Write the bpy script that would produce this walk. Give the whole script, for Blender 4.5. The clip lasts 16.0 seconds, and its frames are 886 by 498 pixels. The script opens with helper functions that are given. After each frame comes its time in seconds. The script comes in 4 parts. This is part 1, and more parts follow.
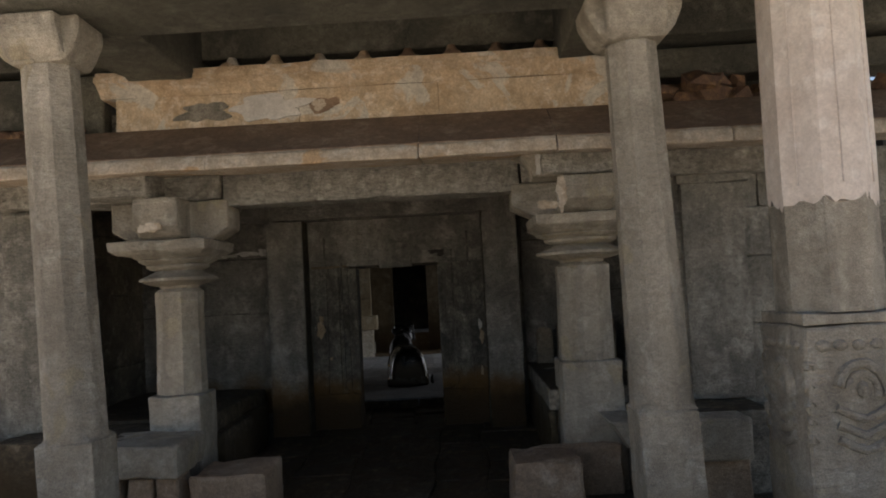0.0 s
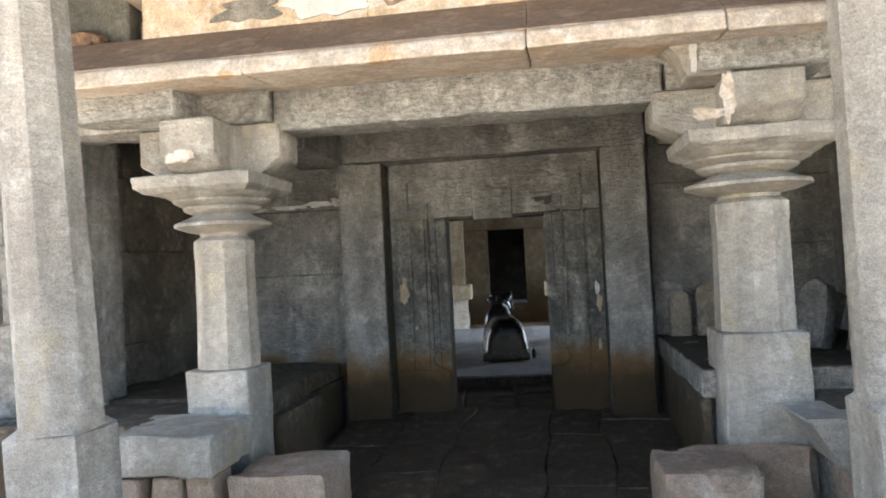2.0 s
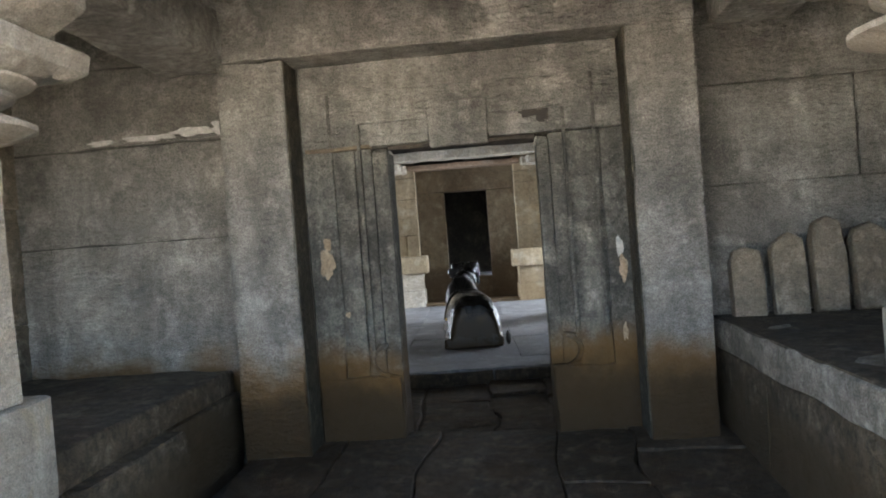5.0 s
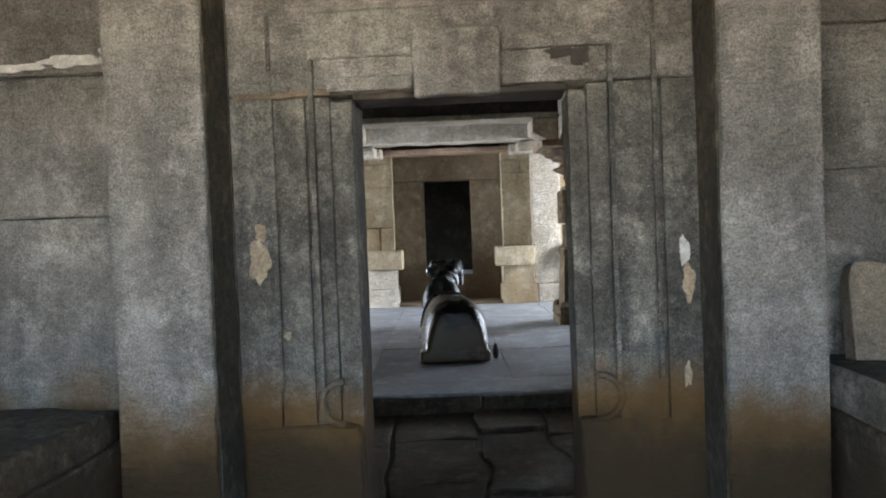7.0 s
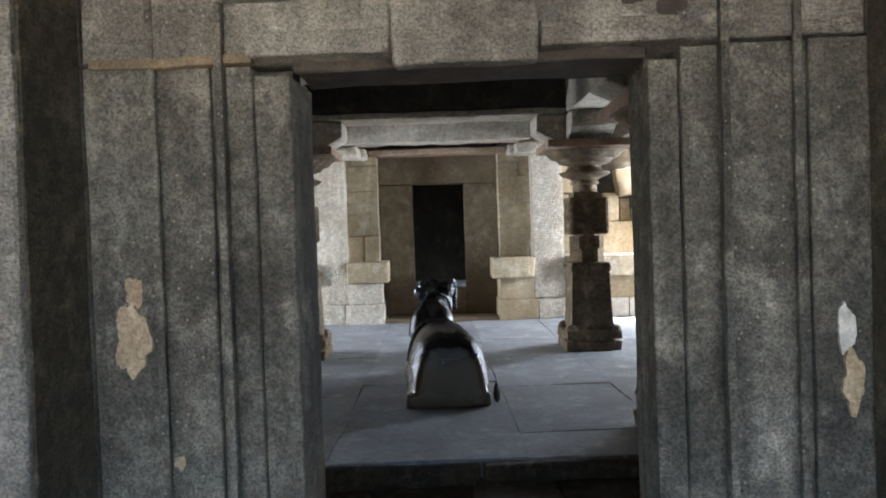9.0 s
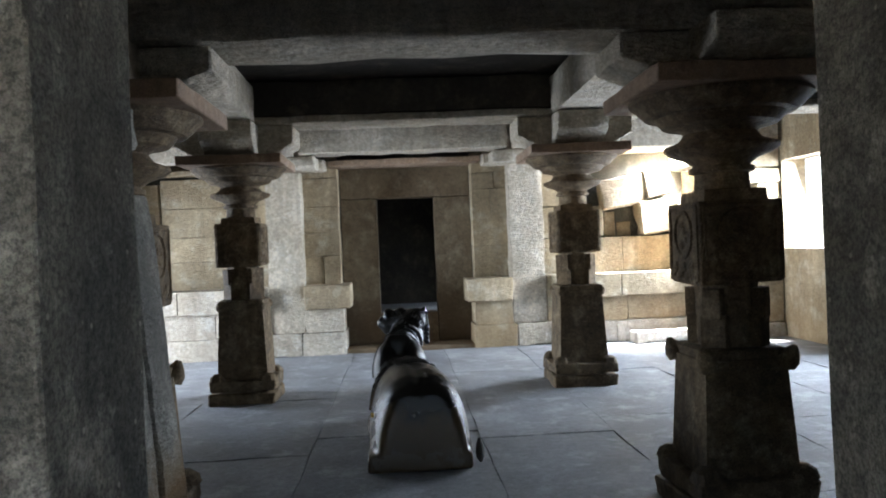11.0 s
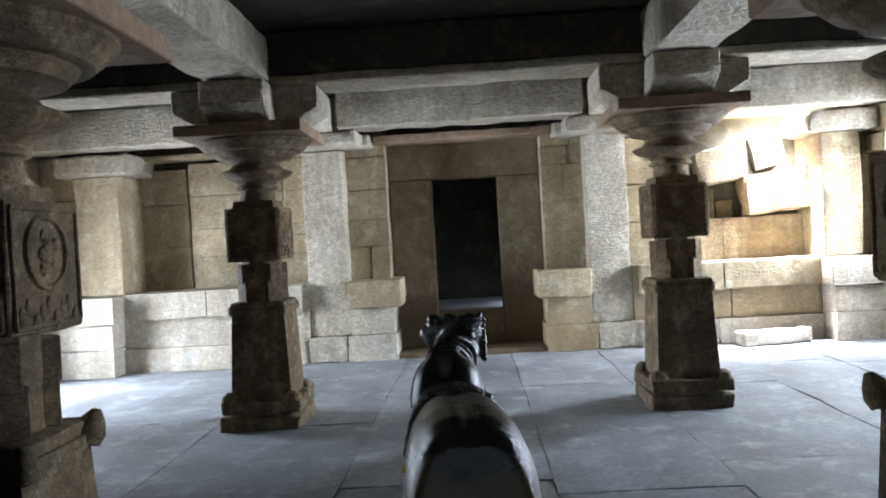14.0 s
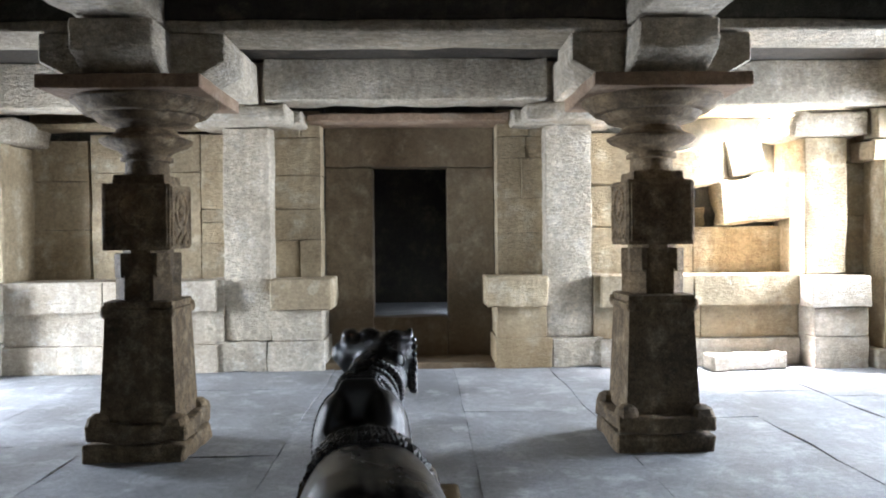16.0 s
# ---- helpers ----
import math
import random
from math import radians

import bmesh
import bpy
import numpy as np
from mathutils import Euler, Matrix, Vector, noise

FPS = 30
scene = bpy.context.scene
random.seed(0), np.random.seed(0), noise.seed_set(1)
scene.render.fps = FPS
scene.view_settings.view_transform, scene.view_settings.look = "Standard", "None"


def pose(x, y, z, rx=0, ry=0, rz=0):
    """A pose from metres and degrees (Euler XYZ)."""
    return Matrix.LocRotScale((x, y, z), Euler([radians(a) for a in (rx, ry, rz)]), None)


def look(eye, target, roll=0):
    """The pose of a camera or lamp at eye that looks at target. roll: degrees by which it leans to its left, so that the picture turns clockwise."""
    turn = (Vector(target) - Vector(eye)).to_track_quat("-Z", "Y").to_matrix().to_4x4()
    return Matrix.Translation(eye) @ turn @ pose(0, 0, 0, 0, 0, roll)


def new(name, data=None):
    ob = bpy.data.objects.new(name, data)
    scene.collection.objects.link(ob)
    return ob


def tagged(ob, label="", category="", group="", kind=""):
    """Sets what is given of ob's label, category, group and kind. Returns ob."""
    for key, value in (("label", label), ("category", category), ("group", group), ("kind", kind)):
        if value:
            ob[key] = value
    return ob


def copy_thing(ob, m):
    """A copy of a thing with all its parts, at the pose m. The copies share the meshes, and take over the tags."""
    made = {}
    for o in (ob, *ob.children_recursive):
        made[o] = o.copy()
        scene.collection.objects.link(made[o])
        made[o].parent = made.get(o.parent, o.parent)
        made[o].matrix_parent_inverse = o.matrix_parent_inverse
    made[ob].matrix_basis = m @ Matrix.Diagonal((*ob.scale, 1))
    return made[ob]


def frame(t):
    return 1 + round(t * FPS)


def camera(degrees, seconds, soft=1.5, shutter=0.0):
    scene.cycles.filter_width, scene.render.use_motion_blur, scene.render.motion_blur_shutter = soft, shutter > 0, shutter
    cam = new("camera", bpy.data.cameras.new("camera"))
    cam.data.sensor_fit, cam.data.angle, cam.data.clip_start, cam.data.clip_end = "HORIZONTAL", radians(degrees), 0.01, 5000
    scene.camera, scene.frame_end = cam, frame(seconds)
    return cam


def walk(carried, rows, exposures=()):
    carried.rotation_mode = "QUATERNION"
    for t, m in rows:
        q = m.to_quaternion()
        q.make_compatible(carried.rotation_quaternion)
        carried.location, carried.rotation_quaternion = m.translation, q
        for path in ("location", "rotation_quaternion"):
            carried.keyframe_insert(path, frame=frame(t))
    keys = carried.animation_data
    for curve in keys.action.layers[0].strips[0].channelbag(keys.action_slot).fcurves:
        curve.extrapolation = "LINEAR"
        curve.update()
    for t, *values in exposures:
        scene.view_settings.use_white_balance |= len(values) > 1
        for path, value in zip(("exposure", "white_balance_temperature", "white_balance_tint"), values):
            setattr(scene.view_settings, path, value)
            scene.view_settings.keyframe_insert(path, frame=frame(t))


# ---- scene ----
cam = camera(60.1, 16.0, soft=1.9)
PATH = [
    (0, (0.623, -1.372, 1.622), (0.574, 0.625, 1.721), -2.9),
    (0.5, (0.591, -1.024, 1.599), (0.399, 0.965, 1.677), -1.5),
    (1, (0.532, -0.665, 1.575), (0.419, 1.33, 1.669), -2.5),
    (1.5, (0.526, -0.266, 1.484), (0.286, 1.719, 1.543), -2.1),
    (2, (0.453, 0.123, 1.454), (0.156, 2.1, 1.498), -2.9),
    (2.5, (0.413, 0.52, 1.394), (0.135, 2.498, 1.493), -3.3),
    (3, (0.394, 0.868, 1.355), (0.143, 2.852, 1.378), -2.1),
    (3.5, (0.309, 1.282, 1.3), (0.082, 3.268, 1.231), -3.4),
    (4, (0.213, 1.724, 1.282), (0.029, 3.715, 1.314), -4.9),
    (4.2, (0.2, 1.899, 1.288), (0.022, 3.891, 1.29), -5.0),
    (6.3, (0.014, 3.393, 1.324), (-0.128, 5.387, 1.262), -1.3),
    (6.5, (-0.012, 3.524, 1.313), (-0.105, 5.518, 1.186), -1.3),
    (7, (-0.02, 3.968, 1.304), (-0.139, 5.964, 1.259), -2.2),
    (7.5, (-0.025, 4.289, 1.407), (-0.179, 6.282, 1.372), -2.2),
    (8, (-0.06, 4.648, 1.422), (-0.192, 6.643, 1.381), -1.7),
    (8.5, (-0.113, 4.952, 1.49), (-0.119, 6.952, 1.498), -2.2),
    (9, (-0.109, 5.261, 1.46), (-0.2, 7.258, 1.412), -1.9),
    (9.5, (-0.101, 5.583, 1.476), (-0.213, 7.579, 1.455), -2.5),
    (10, (-0.135, 5.928, 1.493), (-0.164, 7.926, 1.559), -2.3),
    (10.2, (-0.169, 6.033, 1.481), (-0.175, 8.033, 1.49), -2.4),
    (12.3, (-0.168, 7.134, 1.488), (-0.175, 9.134, 1.464), -2.5),
    (12.5, (-0.158, 7.228, 1.443), (-0.158, 9.227, 1.368), -3.1),
    (13, (-0.11, 7.537, 1.41), (-0.265, 9.53, 1.333), -2.6),
    (13.5, (-0.073, 7.794, 1.456), (-0.312, 9.779, 1.453), -4.0),
    (14, (-0.112, 8.046, 1.459), (-0.302, 10.036, 1.432), -3.3),
    (14.5, (-0.135, 8.335, 1.488), (-0.197, 10.333, 1.438), -3.4),
    (15, (-0.134, 8.64, 1.496), (-0.254, 10.636, 1.478), -2.7),
    (15.5, (-0.106, 8.922, 1.514), (-0.257, 10.916, 1.521), -1.3),
    (16, (-0.082, 9.186, 1.424), (-0.146, 11.185, 1.394), -0.6),
]
EXPOSURES = [(0, 0.6, 6900, 16), (0.3, 1.7, 6800, 16), (0.5, 2.0, 6500, 15), (1.0, 2.6, 6150, 14), (1.5, 2.80, 6100, 14), (2.5, 3.2, 6150, 13), (4.0, 3.42, 6350, 14),
             (7.0, 3.74, 6300, 14), (9.0, 3.6, 6200, 14), (10.0, 3.42, 6100, 13), (12.3, 3.47, 6050, 12), (15.0, 3.5, 6150, 13), (16.0, 3.68, 6250, 14)]
walk(cam, [(t, look(eye, target, roll)) for t, eye, target, roll in PATH], EXPOSURES)

# ---- world and light ----
world = bpy.data.worlds.new("sky")
scene.world = world
world.use_nodes = True
wn = world.node_tree.nodes
sky = wn.new("ShaderNodeTexSky")
sky.sky_type = "NISHITA"
sky.sun_disc = False
sky.sun_elevation = radians(58)
sky.sun_rotation = radians(-60)
wn["Background"].inputs["Strength"].default_value = 0.10
world.node_tree.links.new(sky.outputs["Color"], wn["Background"].inputs["Color"])


def lamp(name, kind, energy, colour, m, size=(1, 1), angle=0.5, spread=180):
    data = bpy.data.lights.new(name, kind)
    data.energy, data.color = energy, colour
    if kind == "AREA":
        data.shape, data.size, data.size_y = "RECTANGLE", size[0], size[1]
        data.spread = radians(spread)
    else:
        data.angle = radians(angle)
    ob = new(name, data)
    ob.matrix_world = m
    return ob


TURN = radians(3.3)
HALL = Matrix.Translation((-0.12, 7.2, 0)) @ Matrix.Rotation(TURN, 4, "Z")
ONE = Matrix.Identity(4)


def hall(u, v, z=0.0):
    return HALL @ Vector((u, v, z))


lamp("sun", "SUN", 5.0, (1.0, 0.93, 0.82), look((-6, 20, 14), (0, 16, 0)))
lamp("daylight_right_window", "AREA", 29, (0.82, 0.91, 1.0), look(hall(5.75, 9.36, 1.88), hall(0, 9.2, 0.3)), (0.95, 1.2), spread=125)
lamp("daylight_right_door", "AREA", 15, (0.82, 0.91, 1.0), look(hall(5.75, 7.45, 1.2), hall(-1.5, 4.6, 0.7)), (0.95, 2.2), spread=110)
lamp("daylight_left_door", "AREA", 24, (0.82, 0.91, 1.0), look(hall(-5.75, 8.85, 1.0), hall(0, 9.3, 0.1)), (0.9, 1.7), spread=125)
lamp("daylight_roof_gap", "AREA", 55, (0.98, 0.97, 1.0), look(hall(3.95, 10.40, 3.42), hall(4.05, 10.62, 0)), (0.8, 0.42), spread=75)
lamp("daylight_entrance", "AREA", 0.08, (0.95, 0.97, 1.0), look(hall(0.0, 0.34, 1.4), hall(-0.1, 5.0, 1.7)), (0.85, 0.8))
# Added lamp that brightens the shrine floor; the chamber has no opening.
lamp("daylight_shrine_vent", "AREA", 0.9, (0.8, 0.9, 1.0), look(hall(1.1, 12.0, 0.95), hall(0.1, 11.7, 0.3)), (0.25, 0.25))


# ---- materials ----
def ramp(nt, a, b, ca, cb):
    n = nt.nodes.new("ShaderNodeValToRGB")
    n.color_ramp.elements[0].position, n.color_ramp.elements[1].position = a, b
    n.color_ramp.elements[0].color, n.color_ramp.elements[1].color = (*ca, 1), (*cb, 1)
    return n


def mixer(nt, fac, a, b, mode="MIX"):
    n = nt.nodes.new("ShaderNodeMix")
    n.data_type, n.blend_type = "RGBA", mode
    for slot, value in ((0, fac), (6, a), (7, b)):
        if hasattr(value, "is_linked"):
            nt.links.new(value, n.inputs[slot])
        else:
            n.inputs[slot].default_value = value if slot == 0 else (*value, 1)
    return n.outputs[2]


def noise_tex(nt, vec, scale, detail=4.0, rough=0.6, distort=0.0):
    n = nt.nodes.new("ShaderNodeTexNoise")
    n.inputs["Scale"].default_value, n.inputs["Detail"].default_value = scale, detail
    n.inputs["Roughness"].default_value, n.inputs["Distortion"].default_value = rough, distort
    nt.links.new(vec, n.inputs["Vector"])
    return n.outputs["Fac"]


def stone(name, base, dark, light, grain=70.0, blotch=1.4, bump=0.5, rough=0.85, stain=None, patches=None, vary=0.12, speck=0.5, chisel=0.35, gloss=0.3, streak=0.06, damp=None, mottle=0.16):
    mat = bpy.data.materials.new(name)
    mat.use_nodes = True
    nt = mat.node_tree
    bsdf = nt.nodes["Principled BSDF"]
    geo = nt.nodes.new("ShaderNodeNewGeometry").outputs["Position"]
    col = mixer(nt, 0.0, base, base)
    big = ramp(nt, 0.38, 0.66, (0, 0, 0), (1, 1, 1))
    nt.links.new(noise_tex(nt, geo, blotch, 7, 0.65, 0.3), big.inputs[0])
    col = mixer(nt, big.outputs[0], dark, base)
    lit = ramp(nt, 0.52, 0.72, (0, 0, 0), (1, 1, 1))
    nt.links.new(noise_tex(nt, geo, blotch * 2.7, 6, 0.7), lit.inputs[0])
    col = mixer(nt, lit.outputs[0], col, light)
    if patches:
        colour, scale, low = patches
        p = ramp(nt, low, low + 0.03, (0, 0, 0), (1, 1, 1))
        nt.links.new(noise_tex(nt, geo, scale, 5, 0.55, 0.6), p.inputs[0])
        col = mixer(nt, p.outputs[0], col, colour)
    fine = noise_tex(nt, geo, grain * 1.9, 4, 0.85)
    sp = ramp(nt, 0.38, 0.60, (1 - speck, 1 - speck, 1 - speck), (1 + speck * 0.7,) * 3)
    nt.links.new(fine, sp.inputs[0])
    col = mixer(nt, 1.0, col, sp.outputs[0], "MULTIPLY")
    mo = ramp(nt, 0.38, 0.62, (1 - mottle,) * 3, (1 + mottle * 0.8,) * 3)
    nt.links.new(noise_tex(nt, geo, 19.0, 4, 0.72, 0.35), mo.inputs[0])
    col = mixer(nt, 1.0, col, mo.outputs[0], "MULTIPLY")
    mp = nt.nodes.new("ShaderNodeMapping")
    mp.inputs["Scale"].default_value = (0.55, 0.55, 1.25)
    mp.inputs["Rotation"].default_value = (0.3, 0.35, 0.2)
    nt.links.new(geo, mp.inputs[0])
    marks = noise_tex(nt, mp.outputs[0], 34.0, 3, 0.6)
    peck = ramp(nt, 0.40, 0.60, (1 - 0.09 * chisel,) * 3, (1 + 0.06 * chisel,) * 3)
    nt.links.new(marks, peck.inputs[0])
    col = mixer(nt, 1.0, col, peck.outputs[0], "MULTIPLY")
    run = nt.nodes.new("ShaderNodeMapping")
    run.inputs["Scale"].default_value = (4.5, 4.5, 0.55)
    nt.links.new(geo, run.inputs[0])
    sk = ramp(nt, 0.42, 0.62, (1 - streak,) * 3, (1.04,) * 3)
    nt.links.new(noise_tex(nt, run.outputs[0], 1.0, 5, 0.6, 0.4), sk.inputs[0])
    col = mixer(nt, 1.0, col, sk.outputs[0], "MULTIPLY")
    cell = nt.nodes.new("ShaderNodeTexVoronoi")
    cell.inputs["Scale"].default_value = grain * 0.55
    nt.links.new(geo, cell.inputs["Vector"])
    fleck = ramp(nt, 0.10, 0.17, (1, 1, 1), (0, 0, 0))
    nt.links.new(cell.outputs["Distance"], fleck.inputs[0])
    pick = ramp(nt, 0.62, 0.64, (0, 0, 0), (speck, speck, speck))
    nt.links.new(cell.outputs["Color"], pick.inputs[0])
    col = mixer(nt, mixer(nt, 1.0, fleck.outputs[0], pick.outputs[0], "MULTIPLY"), col, light)
    if stain:
        z0, z1, colour, amount = stain
        sep = nt.nodes.new("ShaderNodeSeparateXYZ")
        nt.links.new(geo, sep.inputs[0])
        wob = nt.nodes.new("ShaderNodeMath")
        wob.operation = "MULTIPLY_ADD"
        nt.links.new(noise_tex(nt, geo, 3.0, 5), wob.inputs[0])
        wob.inputs[1].default_value = 0.55
        nt.links.new(sep.outputs[2], wob.inputs[2])
        band = nt.nodes.new("ShaderNodeMapRange")
        band.interpolation_type = "SMOOTHSTEP"
        band.inputs[1].default_value, band.inputs[2].default_value = z0 + 0.27, z1 + 0.27
        band.inputs[3].default_value, band.inputs[4].default_value = amount, 0.0
        nt.links.new(wob.outputs[0], band.inputs[0])
        col = mixer(nt, band.outputs[0], col, mixer(nt, 0.87, col, colour))
        if damp:
            foot = nt.nodes.new("ShaderNodeMapRange")
            foot.interpolation_type = "SMOOTHSTEP"
            foot.inputs[1].default_value, foot.inputs[2].default_value = damp[0] + 0.27, damp[1] + 0.27
            foot.inputs[3].default_value, foot.inputs[4].default_value = 0.85, 0.0
            nt.links.new(wob.outputs[0], foot.inputs[0])
            col = mixer(nt, foot.outputs[0], col, damp[2])
    info = nt.nodes.new("ShaderNodeObjectInfo")
    rnd = ramp(nt, 0, 1, (1 - vary,) * 3, (1 + vary, 1 + vary * 0.9, 1 + vary * 0.75))
    nt.links.new(info.outputs["Random"], rnd.inputs[0])
    col = mixer(nt, 1.0, col, rnd.outputs[0], "MULTIPLY")
    nt.links.new(col, bsdf.inputs["Base Color"])
    rr = nt.nodes.new("ShaderNodeMapRange")
    rr.inputs[3].default_value, rr.inputs[4].default_value = rough - 0.12, min(1.0, rough + 0.1)
    nt.links.new(big.outputs[0], rr.inputs[0])
    nt.links.new(rr.outputs[0], bsdf.inputs["Roughness"])
    bsdf.inputs["Specular IOR Level"].default_value = gloss
    h = nt.nodes.new("ShaderNodeMath")
    h.operation = "MULTIPLY_ADD"
    nt.links.new(marks, h.inputs[0])
    h.inputs[1].default_value = chisel * 2
    nt.links.new(noise_tex(nt, geo, 38.0, 6, 0.8), h.inputs[2])
    bp = nt.nodes.new("ShaderNodeBump")
    bp.inputs["Strength"].default_value, bp.inputs["Distance"].default_value = bump, 0.016
    nt.links.new(h.outputs[0], bp.inputs["Height"])
    nt.links.new(bp.outputs[0], bsdf.inputs["Normal"])
    return mat


OCHRE = (0.16, 0.085, 0.02)
GRANITE = stone("weathered_granite", (0.35, 0.335, 0.29), (0.165, 0.157, 0.135), (0.48, 0.455, 0.395), blotch=1.3, stain=(0.48, 0.80, OCHRE, 1.1), damp=(0.33, 0.66, (0.038, 0.024, 0.011)), speck=0.5, vary=0.05, chisel=1.0, streak=0.25, bump=0.95, mottle=0.13)
JAMB = stone("dark_door_granite", (0.24, 0.23, 0.19), (0.105, 0.10, 0.083), (0.385, 0.36, 0.30), blotch=2.3, stain=(0.48, 0.80, OCHRE, 1.1), damp=(0.33, 0.66, (0.038, 0.024, 0.011)), speck=0.55, vary=0.06, chisel=0.45, streak=0.45, bump=0.9, mottle=0.27)
PALE = stone("pale_granite", (0.46, 0.42, 0.345), (0.335, 0.30, 0.24), (0.56, 0.525, 0.445), blotch=2.0, speck=0.32, vary=0.05, streak=0.26, bump=0.85, stain=(0.1, 0.5, (0.21, 0.15, 0.08), 0.6), patches=((0.42, 0.37, 0.27), 2.2, 0.62), chisel=0.75, mottle=0.09)
WALLSTONE = stone("outer_wall_granite", (0.36, 0.34, 0.29), (0.19, 0.18, 0.152), (0.48, 0.455, 0.39), blotch=2.0, speck=0.45, vary=0.12, streak=0.25, bump=0.85, chisel=0.8, mottle=0.16)
DARKWALL = stone("dark_granite", (0.13, 0.125, 0.10), (0.06, 0.06, 0.05), (0.19, 0.18, 0.15), speck=0.5, vary=0.08)
PLASTER = stone("ochre_plaster", (0.60, 0.495, 0.36), (0.45, 0.335, 0.215), (0.73, 0.66, 0.555), grain=40, blotch=3.2, bump=0.5, speck=0.2, vary=0.05, patches=((0.56, 0.53, 0.46), 2.6, 0.57), chisel=0.1, mottle=0.14)
LIMEWASH = stone("grey_white_limewash", (0.62, 0.60, 0.56), (0.46, 0.45, 0.43), (0.70, 0.68, 0.65), grain=40, speck=0.12, vary=0.02, bump=0.25, chisel=0.1, mottle=0.08)
DUST = stone("dusty_brown_plaster", (0.26, 0.18, 0.125), (0.19, 0.13, 0.09), (0.36, 0.28, 0.20), grain=30, speck=0.15, bump=0.25, chisel=0.1, vary=0.03)
RUBBLE = stone("red_brown_rubble", (0.26, 0.16, 0.10), (0.13, 0.08, 0.06), (0.46, 0.28, 0.14), blotch=5, speck=0.3, vary=0.2)
WARM = stone("warm_sandy_stone", (0.48, 0.395, 0.265), (0.32, 0.25, 0.155), (0.57, 0.51, 0.39), grain=50, speck=0.22, vary=0.13, stain=(0.2, 0.75, (0.25, 0.16, 0.07), 0.55), chisel=0.7, bump=0.85, streak=0.18)
SILL = stone("bench_stone", (0.53, 0.475, 0.39), (0.40, 0.34, 0.26), (0.61, 0.575, 0.51), grain=50, speck=0.25, vary=0.1, chisel=0.7, bump=0.85, streak=0.18)
FRAME = stone("brown_door_stone", (0.22, 0.175, 0.115), (0.14, 0.105, 0.065), (0.28, 0.235, 0.165), grain=50, speck=0.25, vary=0.06, stain=(0.3, 0.9, (0.10, 0.06, 0.03), 0.6), chisel=0.2)
PILLAR = stone("carved_pillar_stone", (0.25, 0.18, 0.105), (0.11, 0.078, 0.045), (0.37, 0.29, 0.19), grain=60, blotch=2.4, speck=0.4, vary=0.08, chisel=0.45, bump=0.8, streak=0.3, mottle=0.3)
# Near-black: painted shade on ceiling, beam and inner walls, soot on the marks.
CEIL = stone("shade_and_soot_black_stone", (0.07, 0.062, 0.05), (0.035, 0.03, 0.025), (0.12, 0.10, 0.075), speck=0.3, vary=0.05)
CHISELLED = stone("chiselled_beam_granite", (0.36, 0.345, 0.30), (0.21, 0.20, 0.175), (0.46, 0.44, 0.39), blotch=1.8, speck=0.4, vary=0.06, chisel=1.4, bump=0.8, mottle=0.26)
BEAM = stone("architrave_stone", (0.58, 0.525, 0.425), (0.44, 0.38, 0.29), (0.66, 0.62, 0.54), speck=0.4, vary=0.08, chisel=1.2, bump=0.95, streak=0.15, mottle=0.2)
RED = stone("red_ochre_stone", (0.31, 0.215, 0.145), (0.22, 0.15, 0.10), (0.40, 0.32, 0.24), speck=0.25, vary=0.05)
SLAB = stone("grey_floor_slab", (0.30, 0.31, 0.325), (0.165, 0.168, 0.172), (0.40, 0.41, 0.425), grain=45, blotch=1.2, speck=0.25, vary=0.12, rough=0.64, bump=0.55, streak=0.0, gloss=0.45, chisel=0.2, mottle=0.14)
WET = stone("brown_damp_slab", (0.088, 0.063, 0.038), (0.034, 0.025, 0.015), (0.17, 0.13, 0.088), grain=45, blotch=3.5, speck=0.35, vary=0.25, rough=0.6, bump=0.9, gloss=0.3, chisel=0.6, mottle=0.4)
LEDGE = stone("ledge_granite", (0.30, 0.275, 0.225), (0.13, 0.115, 0.09), (0.38, 0.35, 0.29), blotch=2.2, speck=0.5, vary=0.05, chisel=0.7, bump=0.8, mottle=0.3)
SIDE = stone("brown_side_wall_granite", (0.235, 0.205, 0.155), (0.10, 0.088, 0.065), (0.33, 0.295, 0.235), blotch=2.0, speck=0.5, vary=0.12, chisel=0.9, bump=0.9)
EAVE = stone("pale_lime_plaster", (0.57, 0.495, 0.395), (0.42, 0.335, 0.24), (0.68, 0.63, 0.54), grain=40, blotch=3.0, bump=0.5, speck=0.2, vary=0.05, patches=((0.50, 0.35, 0.21), 2.4, 0.60), chisel=0.3)
DAMP = stone("brown_damp_granite", (0.115, 0.092, 0.06), (0.052, 0.041, 0.026), (0.19, 0.155, 0.105), blotch=2.6, speck=0.45, vary=0.1, chisel=0.6, bump=0.8, stain=(0.3, 0.55, (0.06, 0.04, 0.018), 1.0), mottle=0.4)
EARTH = stone("dark_earth", (0.09, 0.075, 0.055), (0.05, 0.042, 0.03), (0.14, 0.12, 0.09), speck=0.3, rough=0.95)
STEP = stone("reddish_step_stone", (0.36, 0.262, 0.18), (0.23, 0.16, 0.105), (0.44, 0.35, 0.26), speck=0.35, vary=0.07, chisel=0.5)
BLACK = stone("polished_black_stone", (0.014, 0.013, 0.011), (0.006, 0.006, 0.006), (0.035, 0.031, 0.025), grain=60, speck=0.2, rough=0.3, bump=0.3, gloss=0.42, streak=0.5, vary=0.0, chisel=0.05, stain=(0.32, 0.52, (0.075, 0.048, 0.021), 0.9), mottle=0.1)
KNOB = stone("dark_worn_stone", (0.035, 0.03, 0.024), (0.02, 0.017, 0.014), (0.07, 0.06, 0.045), speck=0.3, vary=0.0)
